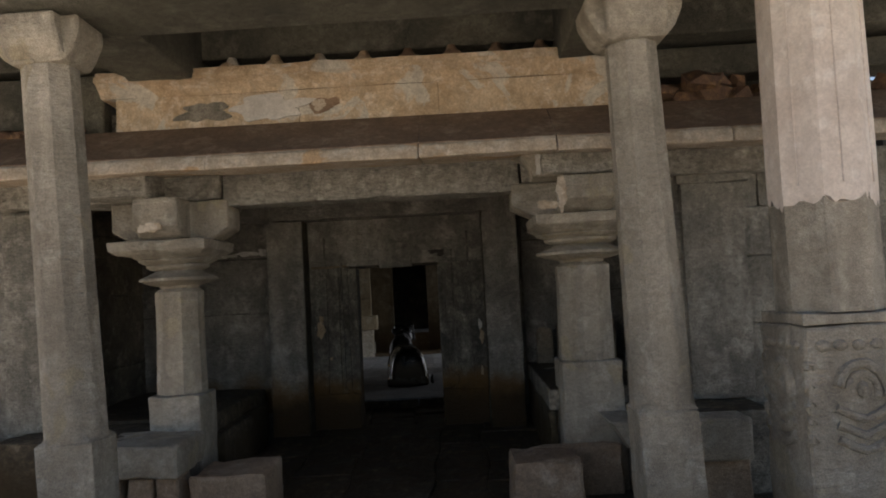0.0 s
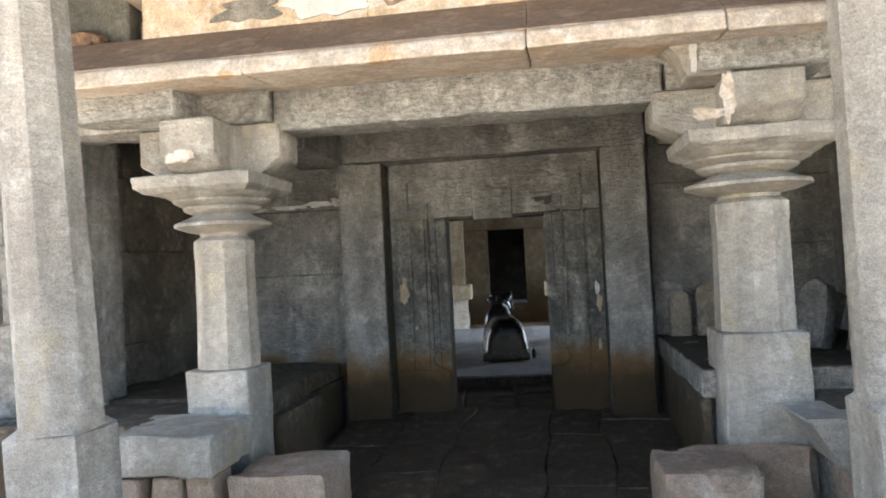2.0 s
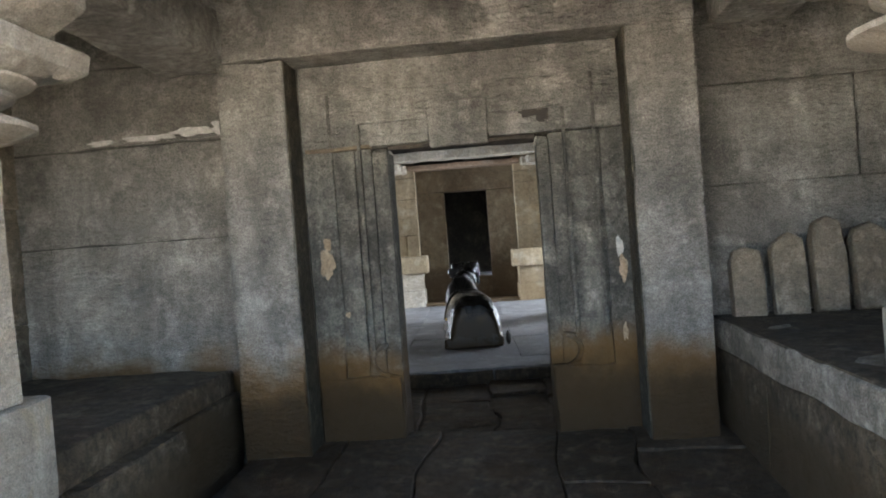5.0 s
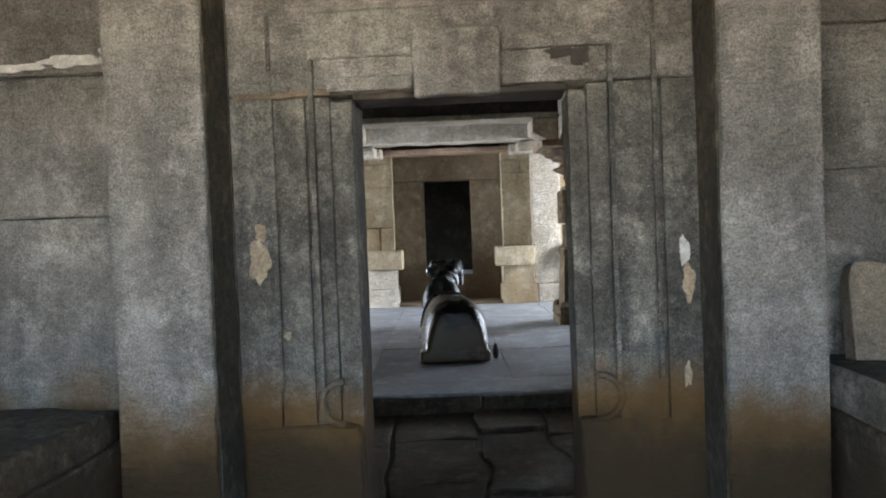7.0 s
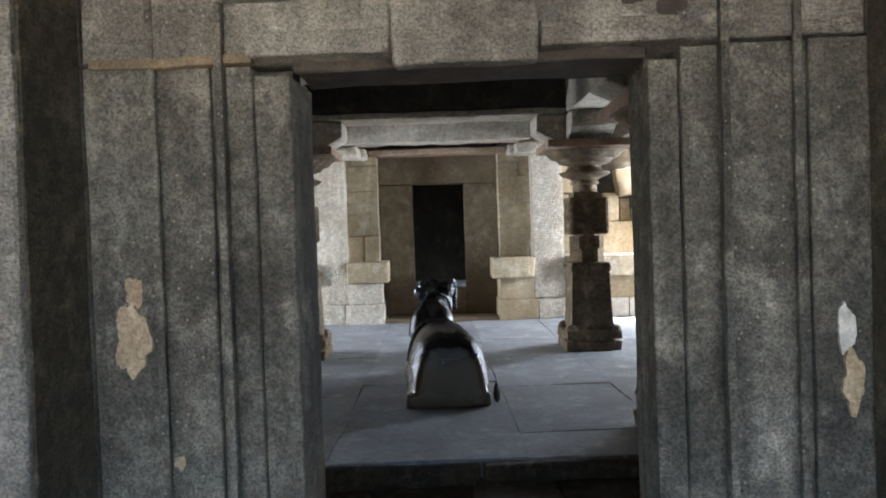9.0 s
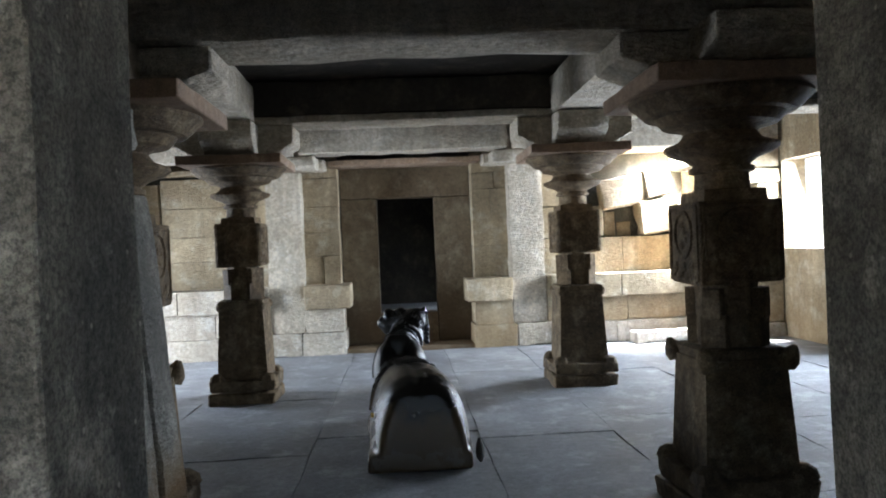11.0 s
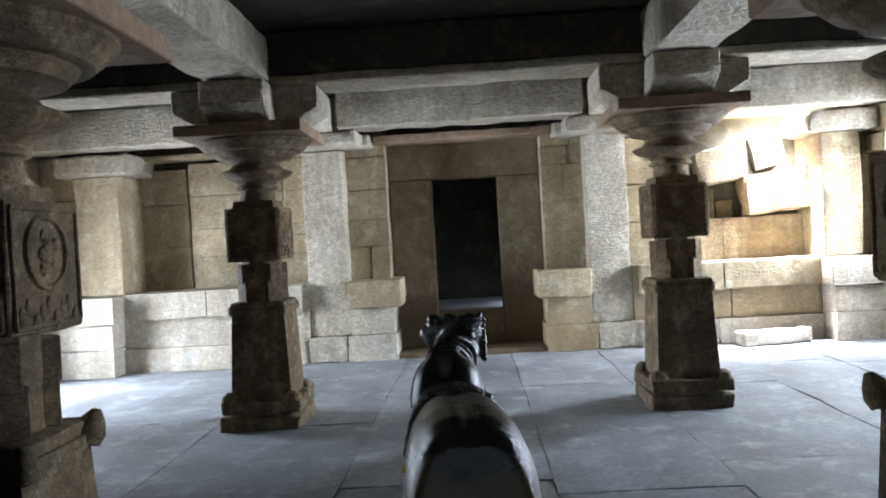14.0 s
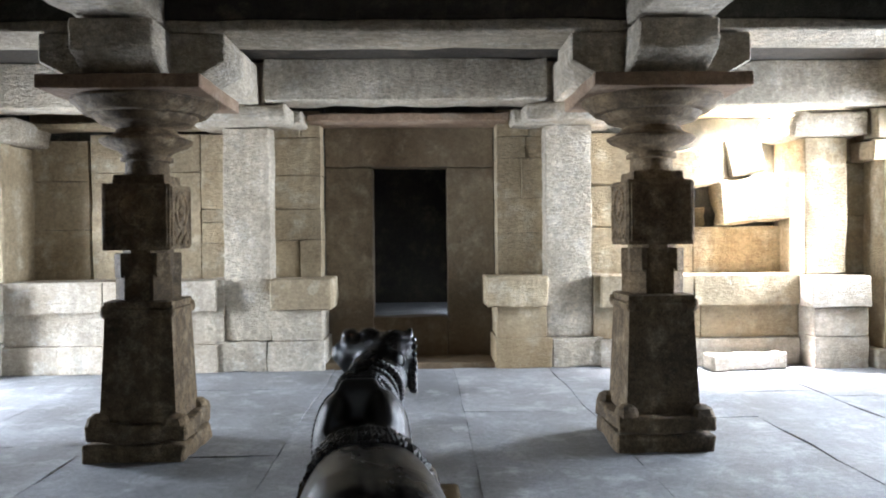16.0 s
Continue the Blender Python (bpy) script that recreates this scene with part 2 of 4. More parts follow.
STELE = stone("tan_slab_stone", (0.30, 0.25, 0.18), (0.17, 0.14, 0.10), (0.40, 0.345, 0.26), blotch=3, speck=0.4, vary=0.12, chisel=0.6, bump=0.8)
SEAM = stone("brown_mortar", (0.22, 0.17, 0.11), (0.13, 0.10, 0.065), (0.30, 0.24, 0.16), blotch=6, speck=0.3, vary=0.0)
COURT = stone("sunlit_pale_ground", (0.64, 0.575, 0.475), (0.54, 0.475, 0.38), (0.72, 0.655, 0.55), speck=0.2, rough=0.95)
# Dark granite for the painted recess shade and for the soot bands.
SHADE_SOOT = stone("shade_and_soot_granite", (0.085, 0.076, 0.052), (0.04, 0.036, 0.025), (0.14, 0.125, 0.085), blotch=3.0, speck=0.5, vary=0.0, chisel=0.6, bump=0.8, mottle=0.35)
YELLOW = stone("marigold_yellow", (0.6, 0.36, 0.03), (0.5, 0.26, 0.02), (0.7, 0.45, 0.05), speck=0.1, bump=0.1, vary=0.0)
PAINT = stone("flaking_pinkish_whitewash", (0.76, 0.69, 0.62), (0.60, 0.52, 0.45), (0.82, 0.77, 0.71), grain=30, blotch=2.5, speck=0.1, bump=0.25, chisel=0.15, vary=0.0, mottle=0.06)
TAN = stone("tan_plaster_remnant", (0.40, 0.315, 0.21), (0.29, 0.22, 0.14), (0.48, 0.40, 0.29), grain=40, blotch=8, speck=0.3, bump=0.2, chisel=0.1, vary=0.0)
MILK = stone("white_lime_streak", (0.60, 0.58, 0.53), (0.40, 0.39, 0.35), (0.68, 0.66, 0.62), blotch=9, speck=0.15, bump=0.2, chisel=0.1, vary=0.0)


# ---- building helpers ----
def finish(name, bm, mat, smooth=35):
    bmesh.ops.recalc_face_normals(bm, faces=bm.faces)
    me = bpy.data.meshes.new(name)
    bm.to_mesh(me)
    bm.free()
    me.materials.append(mat)
    me.polygons.foreach_set("use_smooth", [True] * len(me.polygons))
    me.set_sharp_from_angle(angle=radians(smooth))
    return me


def thing(name, m, label="", category="", group="", kind=""):
    ob = new(name)
    ob.empty_display_size = 0.1
    ob.matrix_world = m
    return tagged(ob, label, category, group, kind)


def solid(name, bm, mat, m=ONE, label="", category="", group="", kind=""):
    ob = new(name, finish(name, bm, mat))
    ob.matrix_world = m
    return tagged(ob, label, category, group, kind)


def part(name, bm, mat, parent, label="", m=ONE):
    ob = new(name, finish(name, bm, mat))
    ob.parent = parent
    ob.matrix_basis = m
    return tagged(ob, label)


def wobble(bm, amp, freq=3.0, seed=0.0):
    if amp:
        for v in bm.verts:
            v.co += noise.noise_vector(v.co * freq + Vector((seed, seed * 1.7, -seed))) * amp
    return bm


def rbox(x0, x1, y0, y1, z0, z1, bev=0.014, amp=0.006, step=0.16, seed=None, bm=None):
    """A hewn block between two corners, with worn edges and slightly uneven faces."""
    bev = bev * 0.62 if amp else bev
    out = bmesh.new()
    bmesh.ops.create_cube(out, size=1.0)
    size = Vector((x1 - x0, y1 - y0, z1 - z0))
    mid = Vector((x0 + x1, y0 + y1, z0 + z1)) / 2
    for v in out.verts:
        v.co = Vector((v.co.x * size.x, v.co.y * size.y, v.co.z * size.z))
    for axis in range(3):
        cuts = min(12, int(size[axis] / step))
        if cuts:
            along = [e for e in out.edges if abs((e.verts[0].co - e.verts[1].co)[axis]) > size[axis] * 0.9]
            bmesh.ops.subdivide_edges(out, edges=along, cuts=cuts, use_grid_fill=True)
    if bev:
        sharp = [e for e in out.edges if len(e.link_faces) == 2 and e.calc_face_angle(0) > 1.0]
        bmesh.ops.bevel(out, geom=sharp, offset=min(bev, min(size) * 0.3), segments=1, affect="EDGES")
    s = random.random() * 50 if seed is None else seed
    if bev >= 0.006 and amp:
        for v in out.verts:
            near_edge = [k for k in range(3) if abs(v.co[k]) > size[k] / 2 - bev * 1.3]
            if len(near_edge) > 1:
                p = (v.co + mid) * 5.0 + Vector((s, -s, s * 0.5))
                chip = max(0.0, noise.noise(p) + 0.5 * noise.noise(p * 3.1)) * bev * 1.8
                for k in near_edge:
                    v.co[k] -= math.copysign(min(chip, size[k] * 0.3), v.co[k])
    for v in out.verts:
        v.co += mid
    wobble(out, amp, 4.0, s)
    wobble(out, amp * 0.45, 13.0, s + 9.0)
    if bm is None:
        return out
    return join(bm, out)


def join(bm, other, m=None):
    if m is not None:
        other.transform(m)
    me = bpy.data.meshes.new("tmp")
    other.to_mesh(me)
    other.free()
    bm.from_mesh(me)
    bpy.data.meshes.remove(me)
    return bm


def reach(kind, a):
    if kind == "sq":
        return 1 / max(abs(math.cos(a)), abs(math.sin(a)))
    if kind == "oct":
        b = (a + math.pi / 8) % (math.pi / 4) - math.pi / 8
        return 1 / math.cos(b)
    return 1.0


def loft(rows, n=32, amp=0.0, seed=1.0):
    """Rings stacked upwards: rows of (height, half width, 'sq' | 'oct' | 'round')."""
    bm = bmesh.new()
    rings = []
    for z, half, kind in rows:
        ring = []
        for i in range(n):
            a = 2 * math.pi * i / n
            r = half * reach(kind, a)
            ring.append(bm.verts.new((r * math.cos(a), r * math.sin(a), z)))
        rings.append(ring)
    for lo, hi in zip(rings, rings[1:]):
        for i in range(n):
            bm.faces.new((lo[i], lo[(i + 1) % n], hi[(i + 1) % n], hi[i]))
    bm.faces.new(rings[0][::-1])
    bm.faces.new(rings[-1])
    return wobble(bm, amp, 5.0, seed)


def prism(points, y0, y1, axis="y"):
    """A flat outline of (x, z) pulled along y, or of (y, z) pulled along x."""
    bm = bmesh.new()
    if axis == "y":
        a = [bm.verts.new((p, y0, q)) for p, q in points]
        b = [bm.verts.new((p, y1, q)) for p, q in points]
    else:
        a = [bm.verts.new((y0, p, q)) for p, q in points]
        b = [bm.verts.new((y1, p, q)) for p, q in points]
    n = len(points)
    bm.faces.new(a[::-1])
    bm.faces.new(b)
    for i in range(n):
        bm.faces.new((a[i], a[(i + 1) % n], b[(i + 1) % n], b[i]))
    return bm


def tube(points, r, n=6):
    """A thin round bar along points."""
    bm = bmesh.new()
    rings = []
    for i, p in enumerate(points):
        p = Vector(p)
        d = (Vector(points[min(i + 1, len(points) - 1)]) - Vector(points[max(i - 1, 0)])).normalized()
        side = d.cross(Vector((0, 1, 0.01))).normalized()
        up = side.cross(d)
        rings.append([bm.verts.new(p + (side * math.cos(2 * math.pi * k / n) + up * math.sin(2 * math.pi * k / n)) * r) for k in range(n)])
    for lo, hi in zip(rings, rings[1:]):
        for k in range(n):
            bm.faces.new((lo[k], lo[(k + 1) % n], hi[(k + 1) % n], hi[k]))
    bm.faces.new(rings[0][::-1])
    bm.faces.new(rings[-1])
    return bm


def ball(centre, radii, turn=(0, 0, 0), sub=2):
    bm = bmesh.new()
    bmesh.ops.create_icosphere(bm, subdivisions=sub, radius=1.0)
    bm.transform(pose(*centre, *turn) @ Matrix.Diagonal((*radii, 1)))
    return bm


# ---- ground and floors ----
solid("ground", rbox(-60, 60, -60, 7.0, -0.5, -0.12, bev=0, amp=0, step=90), COURT, kind="structure", label="pale sandy ground of the open court", category="ground")
porch_floor = solid("floor_porch", rbox(-3.3, 3.0, 0.4, 7.3, -0.4, -0.03, bev=0, amp=0, step=90), EARTH, kind="structure", label="damp brown stone paving of the porch aisle", category="floor")
hall_floor = solid("floor_hall", rbox(-6.5, 6.5, 2.95, 11.0, -0.5, -0.035, bev=0, amp=0, step=90), EARTH, HALL, kind="structure", label="pale grey stone slab floor of the hall", category="floor")
vestibule_floor = solid("floor_vestibule", rbox(-6.5, 6.5, 0.0, 2.9, -0.6, -0.16, bev=0, amp=0, step=90), EARTH, HALL, kind="structure", label="dark sunken slab floor behind the doorway", category="floor")
ground_side = solid("ground_beside", rbox(-60, 60, -2, 60, -1.0, -0.55, bev=0, amp=0, step=90), EARTH, HALL, kind="structure", label="earth around the temple", category="ground")

def warp(bm, amp=0.085, freq=1.7, rise=True):
    for v in bm.verts:
        d = noise.noise_vector(Vector((v.co.x, v.co.y, 0.0)) * freq + Vector((3.3, 1.2, 7.0))) * amp
        v.co.x, v.co.y = v.co.x + d.x, v.co.y + d.y
        if rise and v.co.z > -0.05:
            v.co.z += 0.1 * min(1.0, max(0.0, (v.co.y - 4.9) / 2.0))
    return bm


# porch paving
edges_x = (-3.2, -2.2, -1.45, -0.95, -0.42, 0.30, 0.74, 1.4, 2.1, 2.95)
for col in range(len(edges_x) - 1):
    y = 0.4 + random.random() * 0.3
    while y < 7.0:
        length = random.uniform(0.5, 1.0) * (1.5 if col == 4 else 1.0)
        y2 = min(7.2, y + length)
        if 7.2 - y2 < 0.4:
            y2 = 7.2
        top = random.uniform(-0.006, 0.014)
        if not (y2 > 4.6 and (edges_x[col + 1] < -1.4 or edges_x[col] > 1.35)):
            part("slab", warp(rbox(edges_x[col] + 0.004, edges_x[col + 1] - 0.004, y + 0.004, y2 - (0.004 if y2 < 7.1 else -0.1), -0.1, top, 0.008, 0.010, 0.16)), WET, porch_floor)
        y = y2

# vestibule paving, with the doorway's passage
for u0, u1 in ((-1.3, -0.5), (-0.5, 0.1), (0.1, 0.62), (0.62, 1.35)):
    v = 0.2
    while v < 2.85:
        v2 = min(2.88, v + random.uniform(0.6, 1.0))
        part("slab", warp(rbox(u0 + 0.01, u1 - 0.01, v + 0.01, v2 - 0.01, -0.3, -0.14 + random.uniform(0, 0.03), 0.015, 0.012, 0.16), rise=False), WET, vestibule_floor)
        v = v2

part("riser", rbox(-5.3, 0.15, 2.84, 2.897, -0.4, -0.014, 0.01, 0.008), WET, vestibule_floor, "dark riser stone")
part("riser", rbox(0.16, 5.3, 2.80, 2.897, -0.4, -0.006, 0.02, 0.016), WET, vestibule_floor, "dark riser stone")

# hall paving
edges_u = (-5.4, -4.4, -3.2, -2.15, -0.82, 0.47, 1.5, 2.75, 3.7, 4.45, 5.4)
for col in range(len(edges_u) - 1):
    v = 2.9
    first = True
    while v < 10.9:
        v2 = 3.5 if first else min(10.9, v + random.uniform(1.3, 2.9))
        if 10.9 - v2 < 0.6:
            v2 = 10.9
        first = False
        part("slab", warp(rbox(edges_u[col] + 0.001, edges_u[col + 1] - 0.001, v + 0.001, v2 - 0.001, -0.2, random.uniform(-0.005, 0.003), 0.005, 0.007, 0.2), 0.022, 1.3, False), SLAB, hall_floor)
        v = v2

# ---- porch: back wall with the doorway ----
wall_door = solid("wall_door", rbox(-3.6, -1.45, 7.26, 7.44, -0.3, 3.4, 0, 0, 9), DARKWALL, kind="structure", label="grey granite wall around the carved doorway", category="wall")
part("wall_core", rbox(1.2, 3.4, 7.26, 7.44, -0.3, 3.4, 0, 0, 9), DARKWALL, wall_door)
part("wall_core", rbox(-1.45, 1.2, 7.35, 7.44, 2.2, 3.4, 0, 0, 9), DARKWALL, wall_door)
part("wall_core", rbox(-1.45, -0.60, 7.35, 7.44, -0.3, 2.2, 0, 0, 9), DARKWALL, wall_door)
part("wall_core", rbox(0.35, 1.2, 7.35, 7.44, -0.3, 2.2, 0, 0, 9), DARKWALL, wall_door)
for x0, x1, z0, z1 in ((-3.1, -1.56, 0.3, 1.425), (-3.1, -2.3, 1.43, 2.04), (-2.295, -1.56, 1.43, 2.04), (-3.1, -1.545, 2.05, 2.55), (-3.1, -1.56, 2.56, 3.2),
                       (1.29, 2.9, 0.3, 1.5), (1.29, 2.2, 1.505, 2.1), (2.205, 2.9, 1.505, 2.1), (1.29, 2.9, 2.105, 2.6), (1.29, 2.9, 2.605, 3.2)):
    part("stone_block", rbox(x0, x1, 7.235 - 0.02 * random.random(), 7.3, z0, z1, 0.01, 0.008), GRANITE, wall_door)
# outer frame: two flat pilasters and a lintel course
part("pilaster", rbox(-1.50, -1.105, 6.88, 7.36, 0.0, 2.42, 0.012, 0.008), GRANITE, wall_door)
part("pilaster", rbox(0.85, 1.225, 6.86, 7.36, 0.0, 2.42, 0.012, 0.008), GRANITE, wall_door)
part("lintel", rbox(-1.51, 1.235, 6.87, 7.36, 2.422, 2.98, 0.012, 0.01), GRANITE, wall_door)
# Thin dark sheets paint the recess's shade onto the pilaster sides.
part("mossy_face", rbox(-1.108, -1.098, 6.905, 7.16, 0.0, 2.415, 0.003, 0.004, 0.1), SHADE_SOOT, wall_door, "thin sheet of painted shade on the side face")
part("mossy_face", rbox(0.842, 0.852, 6.885, 7.16, 0.0, 2.415, 0.003, 0.004, 0.1), SHADE_SOOT, wall_door, "thin sheet of painted shade on the side face")
# inner door frame: stepped bands on each jamb and over the lintel
part("mortar_seam", rbox(-1.08, -0.66, 7.161, 7.2, 1.893, 1.918, 0.004, 0.008, 0.04), SEAM, wall_door, "brown mortar seam")
door_frame = thing("door_1", Matrix.Translation((-0.12, 7.2, 0)), "carved granite door frame with stepped mouldings and plaster remnants", "door frame", kind="structure")
for side, inner, steps in ((-1, -0.46, ((0.095, 0.0), (0.20, 0.022), (0.345, 0.04), (0.515, 0.06))), (1, 0.455, ((0.075, 0.0), (0.175, 0.022), (0.375, 0.04), (0.52, 0.06)))):
    last = 0.0
    for n, (far, proud) in enumerate(steps):
        a, b = inner + side * last, inner + side * far
        part("jamb_band", rbox(min(a, b), max(a, b), 0.03 - proud, 0.285 if n == 0 else 0.155, 0.0, 1.875 if n == 0 else 1.90, 0.006, 0.004), JAMB, door_frame)
        last = far
    a, b = inner + side * 0.004, inner + side * (steps[-1][0] + 0.004)
    part("jamb_base", rbox(min(a, b), max(a, b), -0.034, 0.15, -0.02, 0.50, 0.02, 0.01, 0.08), JAMB, door_frame)
part("lintel", rbox(-0.975, 0.965, -0.03, 0.155, 1.905, 2.44, 0.01, 0.007), GRANITE, door_frame)
# Soffit in near-black stone, darker than the rest of the frame.
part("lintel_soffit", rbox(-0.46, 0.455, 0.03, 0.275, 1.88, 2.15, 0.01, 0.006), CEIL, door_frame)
part("crest_block", rbox(-0.185, 0.175, -0.075, 0.0, 1.865, 2.14, 0.012, 0.006), GRANITE, door_frame)
for a, b in ((-0.63, -0.19), (0.18, 0.63)):
    part("head_moulding", rbox(a, b, -0.062, -0.028, 2.045, 2.085, 0.006, 0.003), GRANITE, door_frame)
    part("head_moulding", rbox(a + (0.075 if a < 0 else 0), b - (0 if a < 0 else 0.075), -0.055, -0.028, 1.905, 1.965, 0.006, 0.003), GRANITE, door_frame)
for a in (-0.63, 0.61):
    part("moulding", rbox(a, a + 0.02, -0.058, -0.02, 0.66, 2.045, 0.004, 0.003), JAMB, door_frame)
for a in (-0.81, 0.79):
    part("moulding", rbox(a, a + 0.02, -0.038, -0.02, 0.66, 2.24, 0.004, 0.003), JAMB, door_frame)
part("moulding", rbox(-0.81, 0.81, -0.05, -0.028, 2.24, 2.262, 0.004, 0.003), GRANITE, door_frame)
for side in (-1, 1):
    curl = [(side * (0.53 + 0.105 * math.cos(a) * (1 - a * 0.08)), -0.012, 0.60 + 0.095 * math.sin(a) * (1 - a * 0.08)) for a in [k * 0.3 - 1.5 for k in range(11)]]
    part("scroll", tube(curl, 0.016), JAMB, door_frame)


def flake(name, cx, cz, w, h, mat, parent, y, seed, label=""):
    pts = []
    for k in range(48):
        a = 2 * math.pi * k / 48
        p = Vector((math.cos(a), math.sin(a), seed))
        r = 0.8 + 0.5 * noise.noise(p * 1.6) + 0.14 * noise.noise(p * 5.0) + 0.06 * noise.noise(p * 13.0)
        pts.append((cx + w * r * math.cos(a), cz + h * r * math.sin(a)))
    return part(name, prism(pts, y, y + 0.02), mat, parent, label)


flake("plaster_flake", -0.875, 1.20, 0.06, 0.10, TAN, door_frame, -0.040, 3.1, "flaking tan plaster patch")
flake("plaster_flake", -0.86, 1.33, 0.03, 0.05, TAN, door_frame, -0.040, 11.1)
flake("plaster_flake", -0.768, 0.885, 0.018, 0.024, TAN, door_frame, -0.020, 7.7)
flake("plaster_flake", 0.90, 1.19, 0.028, 0.06, MILK, door_frame, -0.040, 5.2, "white plaster patch")
flake("plaster_flake", 0.915, 1.06, 0.03, 0.08, TAN, door_frame, -0.040, 9.4)
flake("plaster_flake", 0.90, 0.68, 0.018, 0.07, TAN, door_frame, -0.040, 2.4)
flake("soot_mark", 0.42, 2.03, 0.08, 0.03, CEIL, door_frame, -0.034, 6.3, "black soot mark")
flake("soot_mark", 0.50, 2.01, 0.05, 0.06, CEIL, door_frame, -0.0355, 4.3, "black soot mark")
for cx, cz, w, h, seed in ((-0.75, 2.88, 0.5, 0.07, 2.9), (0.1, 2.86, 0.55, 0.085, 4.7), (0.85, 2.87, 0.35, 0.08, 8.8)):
    flake("soot_band", cx, cz, w, h, SHADE_SOOT, wall_door, 6.858, seed, "black soot under the ceiling")
flake("lime_patch", 0.537, 2.556, 0.10, 0.07, WALLSTONE, wall_door, 6.862, 2.3, "pale worn patch")
for cx, cz, w, h, seed in ((-2.08, 2.09, 0.2, 0.025, 4.4), (-1.80, 2.105, 0.15, 0.035, 5.9), (-1.63, 2.12, 0.06, 0.05, 7.3), (-2.4, 2.08, 0.12, 0.018, 3.7)):
    flake("lime_streak", cx, cz, w, h, MILK, wall_door, 7.205, seed, "white lime streak")

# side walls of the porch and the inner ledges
wall_left = solid("wall_porch_left", rbox(-3.45, -3.05, 5.15, 7.3, -0.3, 2.98, 0, 0, 9), DARKWALL, kind="structure", label="dark rough granite side wall of the porch", category="wall")
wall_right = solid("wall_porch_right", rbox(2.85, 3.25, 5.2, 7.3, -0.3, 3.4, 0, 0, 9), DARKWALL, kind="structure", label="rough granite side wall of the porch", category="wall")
for z0, z1 in ((0.3, 0.95), (0.955, 1.7), (1.705, 2.3), (2.305, 3.0)):
    for y0, y1 in ((4.92, 5.9), (5.905, 7.23)):
        part("stone_block", rbox(-3.08, -3.02 + 0.02 * random.random(), y0, y1, z0, z1, 0.012, 0.014), SIDE, wall_left)
        part("stone_block", rbox(2.82, 2.88, y0 + 0.05, y1, z0, z1, 0.012, 0.012), GRANITE, wall_right)


def ledge(name, label, pieces):
    root = thing(name, ONE, label, "stone ledge", kind="structure")
    for box in pieces:
        part("stone_block", rbox(*box, 0.016, 0.01), DAMP if box[5] < 0.58 or box[1] < 0 else LEDGE, root)
        if box[5] > 0.58 and box[0] > 0:
            part("damp_top", rbox(box[0] + 0.012, box[1], box[2] + 0.01, box[3], box[5] - 0.01, box[5] + 0.004, 0.002, 0.004), DAMP, root, "brown damp top face")
    return root


ledge("ledge_left", "raised granite ledge beside the porch aisle", ((-3.05, -1.62, 5.15, 7.2, -0.05, 0.45), (-3.05, -1.60, 5.15, 6.1, 0.452, 0.62), (-3.05, -1.64, 6.105, 7.2, 0.452, 0.60), (-3.05, -1.9, 4.35, 5.14, -0.05, 0.60), (-1.62, -1.5, 5.25, 6.15, -0.05, 0.47)))
ledge("ledge_right", "raised granite ledge beside the porch aisle", ((1.30, 2.85, 5.2, 6.3, -0.05, 0.56), (1.30, 2.85, 6.305, 7.2, -0.05, 0.56), (1.28, 2.85, 5.0, 7.2, 0.563, 0.735), (1.27, 1.34, 5.0, 5.12, 0.1, 0.56), (1.85, 2.85, 4.4, 5.19, -0.05, 0.60)))


def porch_column(name, x, y, w, z_sh, z_top, slab, shift, label):
    """A squat column: square foot, eight-sided shaft, ring, cushion, square abacus and a crossed bracket."""
    root = thing(name, pose(x, y, 0), label, "column", "porch columns")
    h = z_top
    part("foot", rbox(-w * 0.53, w * 0.53, -w * 0.53, w * 0.53, -0.05, z_sh, 0.015, 0.008), PALE, root)
    part("shaft", loft([(z_sh, w * 0.47, "oct"), (z_sh + 0.35, w * 0.455, "oct"), (h - 0.42, w * 0.45, "oct"), (h - 0.41, w * 0.46, "oct"), (h - 0.30, w * 0.46, "oct"), (h - 0.27, w * 0.36, "oct")], 32, 0.004, x), PALE, root)
    part("ring", loft([(h - 0.28, w * 0.36, "round"), (h - 0.25, w * 0.40, "round"), (h - 0.235, w * 0.60, "round"), (h - 0.205, w * 0.80, "round"), (h - 0.185, w * 0.80, "round"), (h - 0.14, w * 0.52, "round"), (h - 0.12, w * 0.46, "round")], 48, 0.004, x), PALE, root)
    part("cushion", loft([(h - 0.125, w * 0.46, "round"), (h - 0.115, w * 0.56, "round"), (h - 0.095, w * 0.64, "round"), (h - 0.08, w * 0.65, "round"), (h - 0.075, w * 0.61, "round"), (h - 0.065, w * 0.70, "round"), (h - 0.045, w * 0.80, "round"), (h - 0.035, w * 0.81, "round"), (h - 0.03, w * 0.77, "round"), (h - 0.022, w * 0.86, "round"), (h, w * 0.95, "round")], 48, 0.003, x), PALE, root)
    part("abacus", loft([(h, slab * 0.86, "sq"), (h + 0.035, slab * 0.98, "sq"), (h + 0.10, slab, "sq"), (h + 0.11, slab * 0.985, "sq")], 32, 0.008, x), PALE, root, m=pose(shift, 0, 0))
    top = 2.42
    for k in range(4):
        arm = prism([(0.0, h + 0.112), (w * 0.85, h + 0.112), (w * 1.22, h + 0.20), (w * 1.22, top), (0.0, top)], -w * 0.44, w * 0.44)
        bmesh.ops.bevel(arm, geom=list(arm.edges), offset=0.012, segments=1, affect="EDGES")
        part("bracket_arm", wobble(arm, 0.008, 4, x + k), PALE, root, m=pose(0, 0, 0.0015 * k, 0, 0, 90 * k))
    return root


